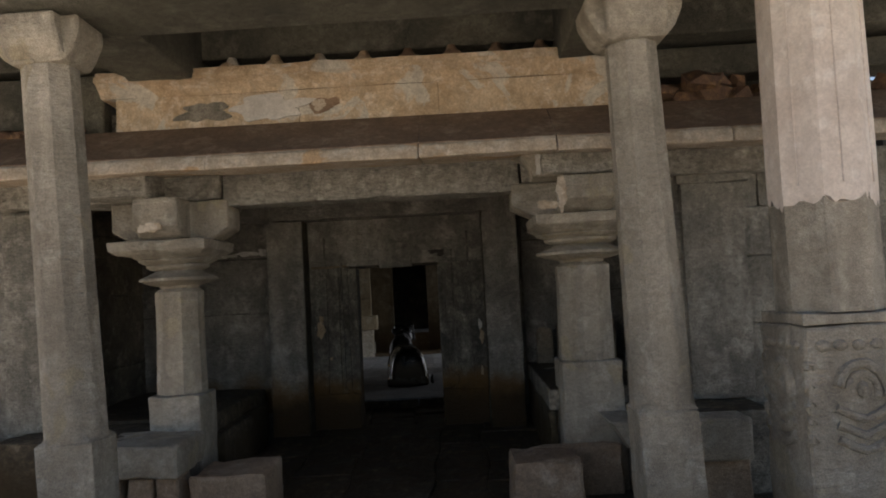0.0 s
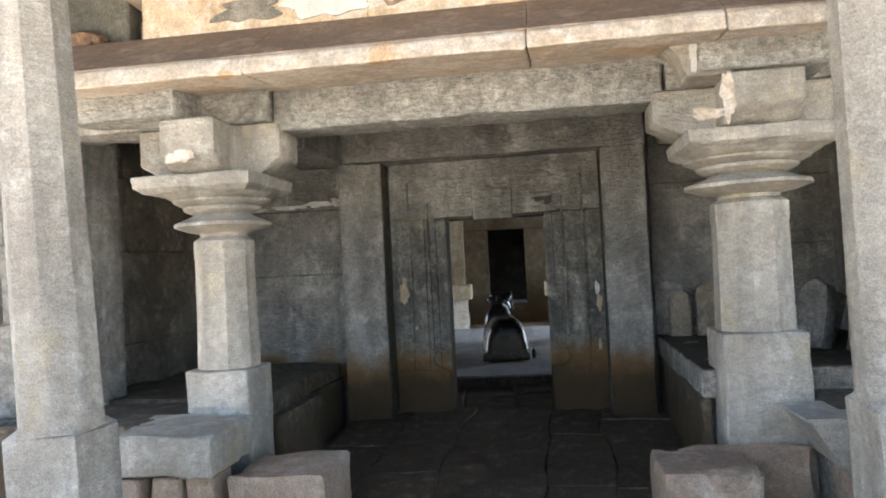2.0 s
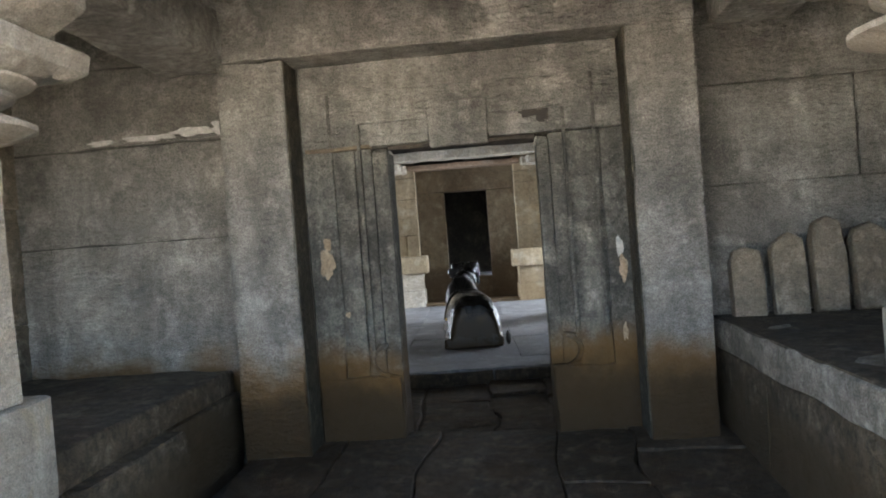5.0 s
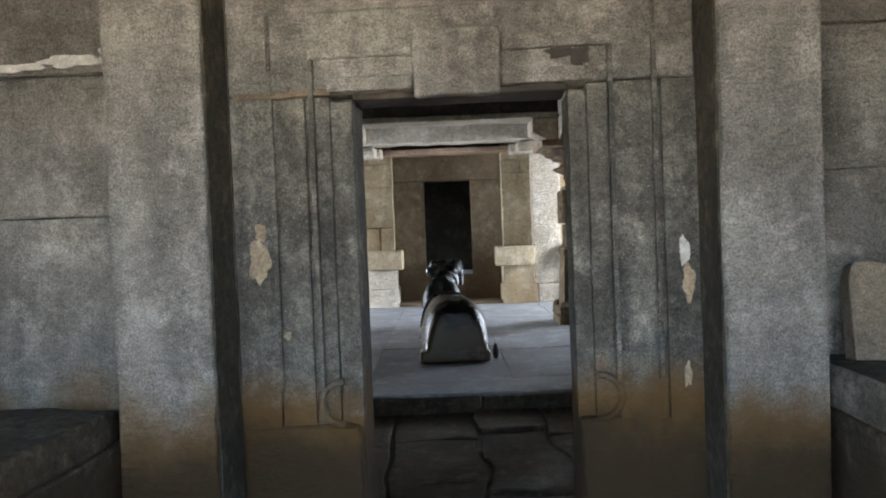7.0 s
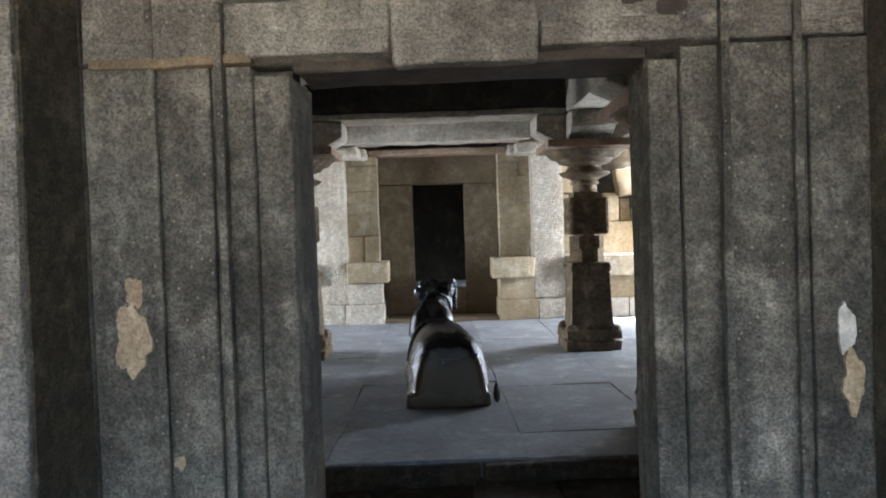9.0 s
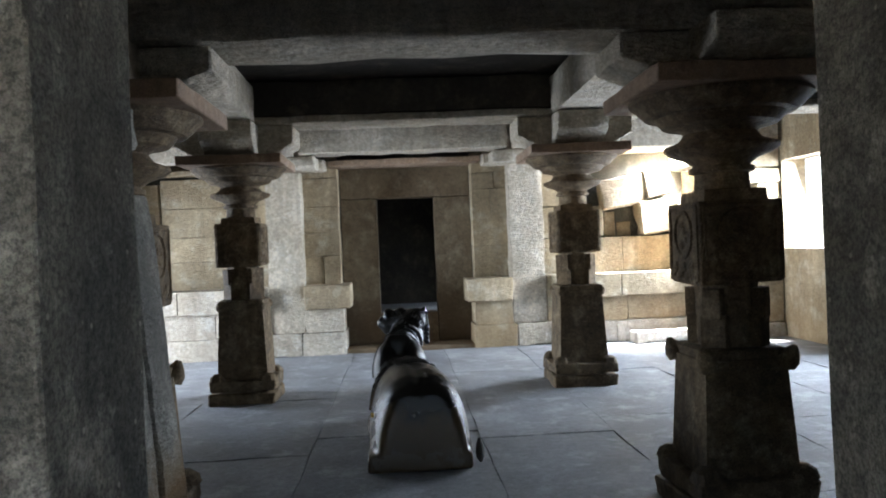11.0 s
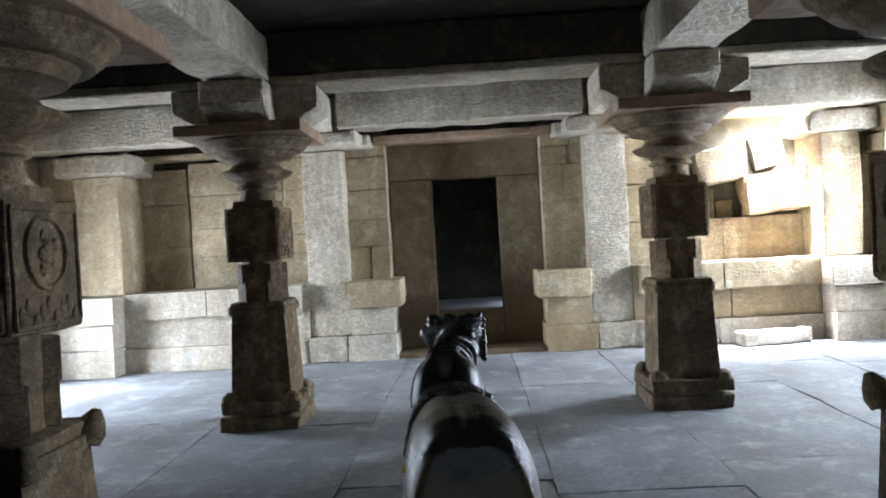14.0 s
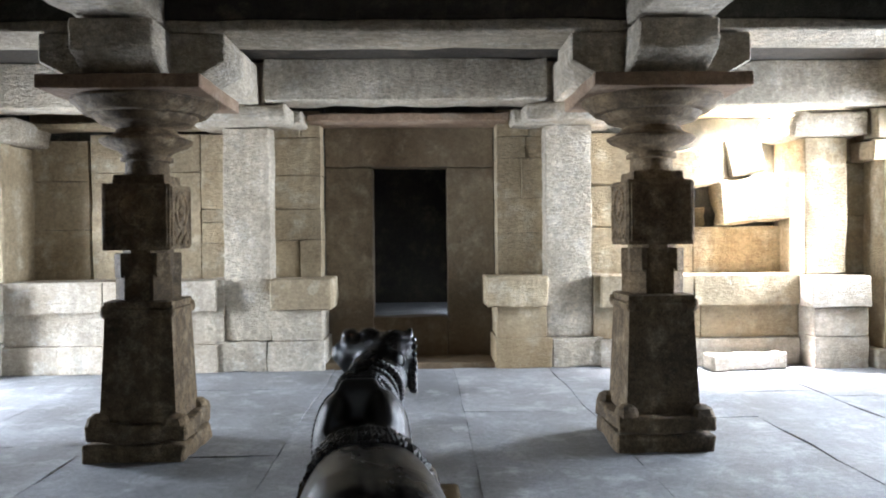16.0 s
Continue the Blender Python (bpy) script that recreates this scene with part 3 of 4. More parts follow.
porch_column("porch_column", -1.725, 4.91, 0.39, 0.865, 1.99, 0.385, -0.035, "pale granite column with ring capital beside a slab")
porch_column("porch_column", 1.60, 4.97, 0.455, 0.98, 2.04, 0.43, 0.03, "pale granite column with ring capital and limewash drips")

cols = [o for o in bpy.data.objects if o.name.startswith("porch_column")]
for o, cx, cz, w, h, seed in ((cols[0], -0.05, 2.19, 0.13, 0.05, 2.2), (cols[1], -0.20, 2.30, 0.05, 0.15, 6.1), (cols[1], -0.31, 2.20, 0.12, 0.04, 4.9)):
    flake("limewash_splash", cx, cz, w, h, EAVE, o, -(0.39 if o is cols[0] else 0.455) * 1.22 - 0.012, seed, "white limewash splash")

# ---- porch: lintel, eave, frieze ----
lintel = thing("porch_lintel", ONE, "rough hewn granite beam over the porch columns", "beam")
part("beam", rbox(-1.30, 1.12, 4.78, 5.18, 2.37, 2.76, 0.02, 0.012), CHISELLED, lintel)
part("beam", rbox(-3.4, -1.31, 4.72, 5.15, 2.425, 2.72, 0.02, 0.014), CHISELLED, lintel)
part("beam", rbox(1.13, 3.3, 4.74, 5.2, 2.425, 2.74, 0.02, 0.014), CHISELLED, lintel)
part("beam_end", rbox(-2.45, -1.75, 4.38, 4.75, 2.43, 2.64, 0.02, 0.014), CHISELLED, lintel)
part("beam_end", rbox(1.25, 1.95, 4.38, 4.75, 2.43, 2.60, 0.02, 0.012), CHISELLED, lintel)
part("beam", rbox(-1.9, -1.45, 5.2, 7.1, 2.42, 2.75, 0.02, 0.012), CHISELLED, lintel)
part("beam", rbox(1.35, 1.8, 5.22, 7.1, 2.42, 2.75, 0.02, 0.012), CHISELLED, lintel)
corbel = prism([(0.97, 2.64), (1.06, 2.63), (1.13, 2.59), (1.18, 2.53), (1.20, 2.46), (1.20, 2.425), (1.43, 2.425), (1.43, 2.64)], 4.46, 4.775)
bmesh.ops.bevel(corbel, geom=list(corbel.edges), offset=0.012, segments=1, affect="EDGES")
part("corbel", wobble(corbel, 0.01, 5, 3), PALE, lintel, "curved corbel with limewash drips")
flake("limewash_drip", 1.25, 2.52, 0.045, 0.10, LIMEWASH, lintel, 4.442, 5.5, "white limewash drip")
flake("limewash_drip", 1.33, 2.55, 0.06, 0.06, LIMEWASH, lintel, 4.444, 7.1, "white limewash drip")
eave = thing("eave", ONE, "sloping stone eave with ochre plaster edge and dusty top", "eave", kind="structure")
xs = (-4.6, -2.95, -1.2, 0.35, 1.35, 2.6, 4.2)
for a, b in zip(xs, xs[1:]):
    sec = prism([(4.08, 2.555), (4.78, 2.62), (4.86, 2.98), (4.64, 2.975), (4.10, 2.648)], a + 0.003, b - 0.003, "x")
    bmesh.ops.bevel(sec, geom=list(sec.edges), offset=0.01, segments=1, affect="EDGES")
    bmesh.ops.subdivide_edges(sec, edges=[e for e in sec.edges if e.calc_length() > 0.5], cuts=6, use_grid_fill=True)
    part("eave_slab", wobble(sec, 0.014, 3, a), EAVE, eave)
    top = prism([(4.13, 2.668), (4.648, 2.982), (4.645, 2.992), (4.128, 2.675)], a + 0.002, b - 0.002, "x")
    part("dust_layer", top, DUST, eave, "brown dust layer")
frieze = thing("frieze", ONE, "ochre plastered frieze with flared cornice and toothed crest", "frieze", kind="structure")
xs = (-2.10, -0.62, 0.5, 1.86)
for a, b in zip(xs, xs[1:]):
    part("frieze_panel", rbox(a, b, 4.66, 4.95, 2.985, 3.26, 0.006, 0.006), PLASTER, frieze)
corn = prism([(4.66, 3.262), (4.63, 3.30), (4.56, 3.36), (4.53, 3.365), (4.53, 3.41), (4.56, 3.415), (4.56, 3.45), (4.95, 3.45), (4.95, 3.262)], -2.22, 1.9, "x")
bmesh.ops.subdivide_edges(corn, edges=[e for e in corn.edges if e.calc_length() > 1], cuts=24, use_grid_fill=True)
part("cornice", wobble(corn, 0.012, 3.5, 2), PLASTER, frieze)
for k in range(11):
    x = -1.86 + k * 0.355
    part("crest_tooth", loft([(0, 0.085, "sq"), (0.04, 0.06, "sq"), (0.06, 0.05, "round"), (0.10, 0.03, "round")], 16, 0.012, k), PLASTER if k < 6 else DUST, frieze, m=pose(x, 4.68, 3.445))
flake("limewash_patch", -0.84, 3.125, 0.36, 0.115, LIMEWASH, frieze, 4.641, 1.3, "grey-white limewash patch")
flake("limewash_patch", -1.38, 3.12, 0.27, 0.085, WALLSTONE, frieze, 4.644, 8.3, "bare grey patch")
flake("limewash_patch", -0.42, 3.12, 0.15, 0.08, DUST, frieze, 4.6455, 6.6, "brown stain ring")
flake("limewash_patch", -0.45, 3.125, 0.08, 0.05, EAVE, frieze, 4.641, 3.6)

# ---- front row posts, beams and roof ----
def post(x, y, w, label, low, high, lean, top=3.08):
    root = thing("roof_post", pose(x, y, 0, 0, lean, 0), label, "post", "roof posts")
    part("foot", rbox(-w * 0.485, w * 0.485, -w * 0.485, w * 0.485, -0.1, 0.82, 0.012, 0.008), PALE, root)
    part("shaft", loft([(0.82, w * 0.47, "sq"), (0.86, w * low, "oct"), (1.9, w * (low + high) / 2, "oct"), (top, w * high, "oct")], 32, 0.006, x), PALE, root)
    for k in range(4):
        arm = prism([(0.0, top), (w * 0.45, top), (w * 0.62, top + 0.05), (w * 0.78, top + 0.18), (w * 0.78, top + 0.27), (0.0, top + 0.27)], -w * 0.5, w * 0.5)
        bmesh.ops.bevel(arm, geom=list(arm.edges), offset=0.014, segments=1, affect="EDGES")
        part("bracket_arm", wobble(arm, 0.01, 4, x + k), PALE, root, m=pose(0, 0, 0.0015 * k, 0, 0, 90 * k))


post(-1.71, 3.22, 0.345, "slender pale granite post with square foot", 0.47, 0.44, -2.6)
post(1.825, 3.43, 0.375, "slender grey granite post with square foot", 0.48, 0.395, -1.4)

near = thing("painted_pillar", pose(2.79, 3.25, 0), "thick carved pillar with flaking pinkish whitewash", "pillar")
lower_block = part("lower_block", rbox(-0.305, 0.305, -0.305, 0.305, -0.1, 1.30, 0.02, 0.012), PALE, near)
part("collar", rbox(-0.295, 0.295, -0.295, 0.295, 1.302, 1.37, 0.012, 0.006), PALE, near)
part("shaft", loft([(1.37, 0.275, "oct"), (2.10, 0.273, "oct")], 32, 0.006, 3), PALE, near)
coat = loft([(2.0, 0.276, "oct"), (2.06, 0.279, "oct"), (2.3, 0.279, "oct"), (3.35, 0.27, "oct")], 64, 0.004, 3)
for v in coat.verts:
    if v.co.z < 2.2:
        a = math.atan2(v.co.y, v.co.x)
        v.co.z += 0.05 * noise.noise(Vector((math.cos(a) * 2, math.sin(a) * 2, 1.0))) + 0.06 * noise.noise(Vector((math.cos(a) * 9, math.sin(a) * 9, 4.0)))
painted = part("painted_shaft", coat, PAINT, near, "flaking pinkish whitewash")
for k in range(5):
    a = math.radians(-90 - 50 + k * 25)
    part("paint_rib", tube([(0.285 * math.cos(a), 0.285 * math.sin(a), 2.1), (0.275 * math.cos(a), 0.275 * math.sin(a), 3.35)], 0.007), PAINT, painted)
for turn in (0, -90):
    niche = bmesh.new()
    for r, t, lift in ((0.135, 0.03, 0.0), (0.085, 0.022, 0.0)):
        join(niche, tube([(r * math.cos(g), -0.303, 0.93 + lift + r * 1.15 * math.sin(g)) for g in [math.pi * k / 12 - 0.25 for k in range(13)]], t, 8))
    join(niche, ball((0, -0.303, 0.94), (0.035, 0.03, 0.055), sub=2))
    part("carved_niche", wobble(niche, 0.008, 14, turn), PALE, lower_block, "weathered arched niche in relief", pose(0, 0, 0, 0, 0, turn))
    for row in range(3):
        z = 0.80 - row * 0.085
        part("carved_chevron", wobble(tube([(-0.15, -0.305, z + 0.045), (-0.06, -0.305, z), (0, -0.31, z - 0.022), (0.06, -0.305, z), (0.15, -0.305, z + 0.045)], 0.026, 8), 0.008, 14, row), PALE, lower_block, m=pose(0, 0, 0, 0, 0, turn))
    for row in range(5):
        z = 0.66 + row * 0.1
        for x in (-0.285, 0.285):
            curl = [(x + 0.032 * math.cos(g) * (1 - g * 0.09), -0.303 + 0.004 * g, z + 0.036 * math.sin(g)) for g in [k * 0.55 for k in range(9)]]
            part("carved_curl", wobble(tube(curl, 0.015, 6), 0.006, 14, row), PALE, lower_block, m=pose(0, 0, 0, 0, 0, turn))
    for x in (-0.2, -0.1, 0.0, 0.1, 0.2):
        part("carved_bead", wobble(ball((x, -0.303, 1.19), (0.042, 0.022, 0.032), sub=2), 0.008, 14, x), PALE, lower_block, m=pose(0, 0, 0, 0, 0, turn))

roof = solid("ceiling_porch", rbox(-5.2, 5.2, 1.6, 7.6, 3.95, 4.3, 0.02, 0, 99), CEIL, kind="structure", label="dark stone slab roof of the porch", category="ceiling")
beams = thing("roof_beam", ONE, "dark granite roof beams on the posts", "beam")
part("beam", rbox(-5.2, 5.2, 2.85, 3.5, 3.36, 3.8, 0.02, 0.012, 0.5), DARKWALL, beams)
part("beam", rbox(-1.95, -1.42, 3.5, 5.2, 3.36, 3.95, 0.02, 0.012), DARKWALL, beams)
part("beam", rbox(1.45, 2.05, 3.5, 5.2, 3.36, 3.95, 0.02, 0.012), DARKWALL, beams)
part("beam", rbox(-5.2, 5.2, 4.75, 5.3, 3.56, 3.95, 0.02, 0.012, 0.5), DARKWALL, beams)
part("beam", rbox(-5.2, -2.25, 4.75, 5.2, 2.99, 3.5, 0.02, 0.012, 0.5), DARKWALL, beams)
part("ceiling_slab", rbox(-3.2, 3.0, 4.9, 7.3, 3.0, 3.2, 0.02, 0.01, 0.5), GRANITE, beams)
part("beam", rbox(1.95, 5.2, 4.9, 5.3, 3.25, 3.5, 0.02, 0.012, 0.5), DARKWALL, beams)
rub = thing("rubble_heap", ONE, "red-brown broken rubble lying on the eave", "rubble", kind="stuff")
heap = bmesh.new()
for k in range(60):
    x = random.uniform(2.0, 4.1)
    r = random.uniform(0.05, 0.17)
    join(heap, wobble(ball((x, random.uniform(4.68, 5.0), 2.98 + 0.22 * random.random() * (1 - abs(x - 2.9) / 1.6)), (r * 1.3, r, r * 0.7), (random.uniform(0, 60), 0, random.uniform(0, 180)), 1), 0.05, 6, k))
for k in range(26):
    r = random.uniform(0.04, 0.1)
    join(heap, wobble(ball((random.uniform(-4.4, -2.35), random.uniform(4.66, 4.72), 3.0 + 0.05 * random.random()), (r * 1.4, r * 0.7, r * 0.6), (0, 0, random.uniform(0, 180)), 1), 0.04, 6, k))
part("rubble", heap, RUBBLE, rub)

# outer walls beside the porch
for side, x0, x1, yw in ((-1, -6.0, -2.75, 4.88), (1, 2.30, 6.0, 4.95)):
    w = solid("wall_front_left" if side < 0 else "wall_front_right", rbox(x0, x1, yw + 0.04, yw + 0.5, -0.3, 2.6, 0, 0, 9), WALLSTONE, kind="structure", label="granite outer wall with flat pilasters and a ledge", category="wall")
    zs = (0.55, 1.2, 1.75, 2.15, 2.58)
    for z0, z1 in zip(zs, zs[1:]):
        x = x0
        while x < x1 - 0.05:
            x2 = min(x1, x + random.uniform(0.55, 1.1))
            if x1 - x2 < 0.3:
                x2 = x1
            part("stone_block", rbox(x + 0.003, x2 - 0.003, yw + random.uniform(-0.01, 0.01), yw + 0.06, z0 + 0.003, z1 - 0.003, 0.012, 0.01), WALLSTONE, w)
            x = x2
    if side > 0:
        part("pilaster", rbox(2.42, 2.93, yw - 0.07, yw + 0.02, 0.62, 2.36, 0.01, 0.012), WALLSTONE, w)
        part("capital", rbox(2.38, 3.0, yw - 0.09, yw + 0.02, 2.362, 2.56, 0.012, 0.012), WALLSTONE, w)
    else:
        part("pilaster", rbox(-3.15, -2.76, yw - 0.06, yw + 0.02, 0.6, 2.4, 0.01, 0.012), WALLSTONE, w)
        part("relief", wobble(loft([(0, 0.10, "round"), (0.2, 0.14, "round"), (0.45, 0.10, "round"), (0.6, 0.12, "round"), (0.75, 0.05, "round")], 16, 0.03, 2), 0.02), WALLSTONE, w, "worn carved relief", pose(-3.62, yw, 0.62))
    x = x0
    while x < x1 - 0.2:
        x2 = min(x1, x + random.uniform(0.6, 1.0))
        part("ledge_stone", rbox(x + 0.004, x2 - 0.004, yw - 0.45, yw, 0.24, 0.56, 0.014, 0.012), WALLSTONE, w)
        part("ledge_stone", rbox(x + 0.004, x2 - 0.004, yw - 0.40, yw, -0.1, 0.236, 0.014, 0.012), STEP, w)
        x = x2

# loose slabs and steps before the porch
solid("seat_slab", rbox(-2.12, -1.46, 4.02, 4.64, 0.37, 0.605, 0.025, 0.02, 0.14), PALE, label="rough pale granite slab on small stones", category="stone slab")
for x, y, a in ((-1.98, 4.15, 0.2), (-1.74, 4.18, 0.16), (-1.55, 4.2, 0.15), (-1.95, 4.5, 0.2)):
    solid("prop_stone", rbox(x - a * 0.6, x + a * 0.5, y - 0.12, y + 0.12, 0.16, 0.37, 0.02, 0.015, 0.1), STEP, label="small reddish stone propping a slab", category="stone", group="prop stones")
solid("prop_slab", rbox(-2.12, -1.45, 4.04, 4.62, -0.04, 0.16, 0.02, 0.015), STEP, label="reddish base stone under a slab", category="stone")
solid("step_block", rbox(-1.43, -0.87, 4.13, 4.70, -0.04, 0.35, 0.03, 0.02, 0.14), STEP, label="worn reddish stone block beside the aisle", category="stone block")
solid("step_block", rbox(0.89, 1.40, 4.10, 4.60, -0.04, 0.355, 0.03, 0.02, 0.14), STEP, label="worn reddish stone block beside the aisle", category="stone block")
solid("step_block", rbox(1.05, 1.78, 4.61, 4.70, -0.04, 0.36, 0.02, 0.015, 0.14), STEP, label="broken stone block under the column", category="stone block")
curved = prism([(1.60, 0.60), (1.72, 0.47), (1.80, 0.33), (1.86, 0.30), (2.6, 0.30), (2.6, 0.60)], 4.12, 4.68)
bmesh.ops.bevel(curved, geom=list(curved.edges), offset=0.014, segments=1, affect="EDGES")
solid("seat_slab", wobble(curved, 0.012), PALE, label="pale granite slab with a hollow curved end", category="stone slab")
solid("prop_slab", rbox(1.85, 2.6, 4.2, 4.66, -0.04, 0.295, 0.02, 0.015), STEP, label="reddish base stone under a slab", category="stone")


# broken slabs leaning on the right ledge
def stele(x, y, w, h, lean, mat=STELE, turn=0):
    q = [0.5 + 0.5 * noise.noise(Vector((x * 7.0, k * 3.1, 1.0))) for k in range(5)]
    pts = [(-w * 0.42, 0), (w * 0.42, 0), (w * 0.46, h * 0.5), (w * 0.42, h * (0.84 + 0.14 * q[1])), (w * 0.2 * (q[2] - 0.5), h), (-w * 0.30, h * (0.88 + 0.1 * q[3])), (-w * 0.42, h * (0.72 + 0.18 * q[4]))]
    bm = prism(pts, -0.05, 0.05)
    bmesh.ops.bevel(bm, geom=list(bm.edges), offset=0.007, segments=1, affect="EDGES")
    solid("stone_slab", wobble(bm, 0.012, 9, x), mat, pose(x, y, 0.735, -lean, 0, turn), "broken tan stone slab leaning on the wall", "stone slab", "leaning slabs")


stele(1.47, 7.05, 0.2, 0.40, 9)
stele(1.70, 7.03, 0.21, 0.47, 9, STELE)
stele(1.92, 7.03, 0.2, 0.55, 8)
stele(2.15, 7.02, 0.22, 0.5, 10, STELE)
stele(2.2, 5.9, 0.26, 0.5, 14, GRANITE, -50)
stele(2.45, 5.6, 0.3, 0.55, 14, GRANITE, -60)
stele(2.35, 6.3, 0.34, 0.42, 20, GRANITE, -70)

# ---- hall: walls ----
wall_back = solid("wall_back", rbox(-5.4, -0.98, 10.86, 11.3, -0.3, 3.4, 0, 0, 9), DARKWALL, HALL, kind="structure", label="warm sandy ashlar wall at the back of the hall", category="wall")
part("wall_core", rbox(0.98, 5.4, 10.86, 11.3, -0.3, 3.4, 0, 0, 9), DARKWALL, wall_back)
part("wall_core", rbox(-0.98, 0.98, 11.0, 11.3, 2.7, 3.4, 0, 0, 9), DARKWALL, wall_back)


def courses(parent, u0, u1, v0, v1, zs, mat, wmin, wmax, skip=None, amp=0.008):
    for z0, z1 in zip(zs, zs[1:]):
        u = u0
        while u < u1 - 0.02:
            u2 = min(u1, u + random.uniform(wmin, wmax))
            if u1 - u2 < wmin * 0.6:
                u2 = u1
            if not (skip and skip(u, u2, z0, z1)):
                part("stone_block", rbox(u + 0.003, u2 - 0.003, v0 + random.uniform(-0.015, 0.015), v1, z0 + 0.003, z1 - 0.003, 0.007, amp), mat, parent)
            u = u2


courses(wall_back, -4.3, -3.62, 10.76, 10.9, (0.9, 1.55, 2.10, 2.56), WARM, 0.6, 0.9)
courses(wall_back, -3.58, -2.36, 10.72, 10.9, (0.9, 1.40, 1.76, 2.19, 2.62), WARM, 1.3, 1.6)
courses(wall_back, -2.355, -1.98, 10.71, 10.9, (0.9, 1.39, 1.62, 1.775, 2.2, 2.62), WARM, 0.4, 0.5)
part("stone_block", rbox(-4.2, -2.0, 10.55, 10.9, 2.66, 2.73, 0.01, 0.01), WARM, wall_back)
part("stone_block", rbox(-4.3, -2.0, 10.78, 10.9, 2.74, 3.05, 0.02, 0.012), WARM, wall_back)
courses(wall_back, -1.50, -0.98, 10.55, 10.9, (0.95, 1.41, 1.755, 2.13, 2.55, 2.85), WARM, 0.26, 0.7)
courses(wall_back, 0.98, 1.52, 10.55, 10.9, (0.95, 1.47, 1.855, 2.305, 2.55, 2.85), WARM, 0.26, 0.7)
courses(wall_back, 1.95, 4.3, 10.72, 10.9, (0.9, 1.52), WARM, 0.9, 1.5)
part("stone_block", rbox(1.98, 2.98, 10.7, 10.9, 1.523, 2.0, 0.02, 0.012), WARM, wall_back)
part("stone_block", rbox(1.98, 2.6, 10.7, 10.9, 2.003, 2.6, 0.02, 0.012), WARM, wall_back)
part("stone_block", rbox(-0.34, 0.34, -0.16, 0.12, -0.22, 0.22, 0.03, 0.02), WARM, wall_back, m=pose(3.26, 10.70, 2.19, 0, -9, 0))
part("stone_block", rbox(-0.20, 0.20, -0.2, 0.12, -0.23, 0.23, 0.03, 0.025), WARM, wall_back, m=pose(3.77, 10.70, 2.32, 0, -13, 0))
part("stone_block", rbox(-0.41, 0.43, -0.22, 0.12, -0.26, 0.26, 0.03, 0.03), WARM, wall_back, m=pose(3.90, 10.70, 1.82, 0, -5, 0))
part("stone_block", rbox(3.02, 3.2, 10.82, 10.9, 1.523, 1.9, 0.02, 0.02), WARM, wall_back)
part("stone_block", rbox(3.22, 3.44, 10.84, 10.9, 1.523, 1.75, 0.03, 0.03), WARM, wall_back)
part("stone_block", rbox(1.95, 4.3, 10.74, 10.9, 2.78, 3.1, 0.02, 0.012), WARM, wall_back)

# benches along the back wall
for side, u0, u1 in ((-1, -4.45, -2.06), (1, 2.06, 4.25)):
    bench = thing("bench", HALL, "long stone bench of three courses along the hall wall", "stone bench", "stone benches")
    for z0, z1, out, mat in ((0.0, 0.30, 0.0, SILL), (0.302, 0.66, 0.05, SILL if side < 0 else WARM), (0.663, 0.99, -0.05, SILL if side < 0 else WARM)):
        cut = (u0 + u1) / 2 + random.uniform(-0.5, 0.5)
        for a, b in ((u0, cut), (cut, u1)):
            part("bench_stone", rbox(a + 0.003, b - 0.003, 10.2 + out, 10.86, z0, z1, 0.009, 0.008), mat, bench)
    corner = thing("bench_corner", HALL, "square stone block at the end of the bench", "stone block", "bench corner blocks")
    c0, c1 = ((-5.3, -4.33), (4.26, 4.84))[side > 0]
    for z0, z1, g in ((0.0, 0.34, 0.0), (0.343, 0.645, 0.0), (0.648, 0.98, 0.05)):
        part("stone_block", rbox(c0 - (0 if side < 0 else g), c1 + (g if side < 0 else 0), 9.92 - g, 10.86, z0, z1, 0.01, 0.008), SILL, corner)
    pil = thing("corner_pilaster", HALL, "plain stone pilaster on the bench corner with bracket capital", "pilaster", "corner pilasters")
    p0, p1 = ((-4.81, -4.24), (4.26, 4.72))[side > 0]
    part("shaft", rbox(p0, p1, 10.12, 10.86, 0.985, 2.46, 0.02, 0.008), WARM, pil)
    part("capital", rbox(p0 - 0.18, p1 + 0.18, 10.0, 10.86, 2.463, 2.72, 0.04, 0.008), BEAM, pil)
    lift = 0.0
    for z0, z1 in ((0.985, 1.62), (1.625, 2.2), (2.205, 2.75)):
        part("side_block", rbox(p1 + 0.05 if side > 0 else -5.35, 5.35 if side > 0 else p0 - 0.03, 10.33 + lift, 10.86, z0, z1, 0.02, 0.012), WARM, pil)
        lift = 0.02 - lift
pier = thing("side_pier", HALL, "sandy stone pier with heavy capital beside the window", "pier")
part("shaft", rbox(5.0, 5.34, 9.9, 10.31, 0.2, 2.2, 0.02, 0.01), WARM, pier)
part("foot", rbox(4.9, 5.34, 9.86, 10.31, -0.02, 0.2, 0.02, 0.01), SILL, pier)
part("capital", rbox(4.86, 5.34, 9.87, 10.31, 2.203, 2.42, 0.03, 0.01), WARM, pier)
part("capital", rbox(4.92, 5.34, 9.89, 10.31, 2.423, 2.755, 0.02, 0.01), WARM, pier)


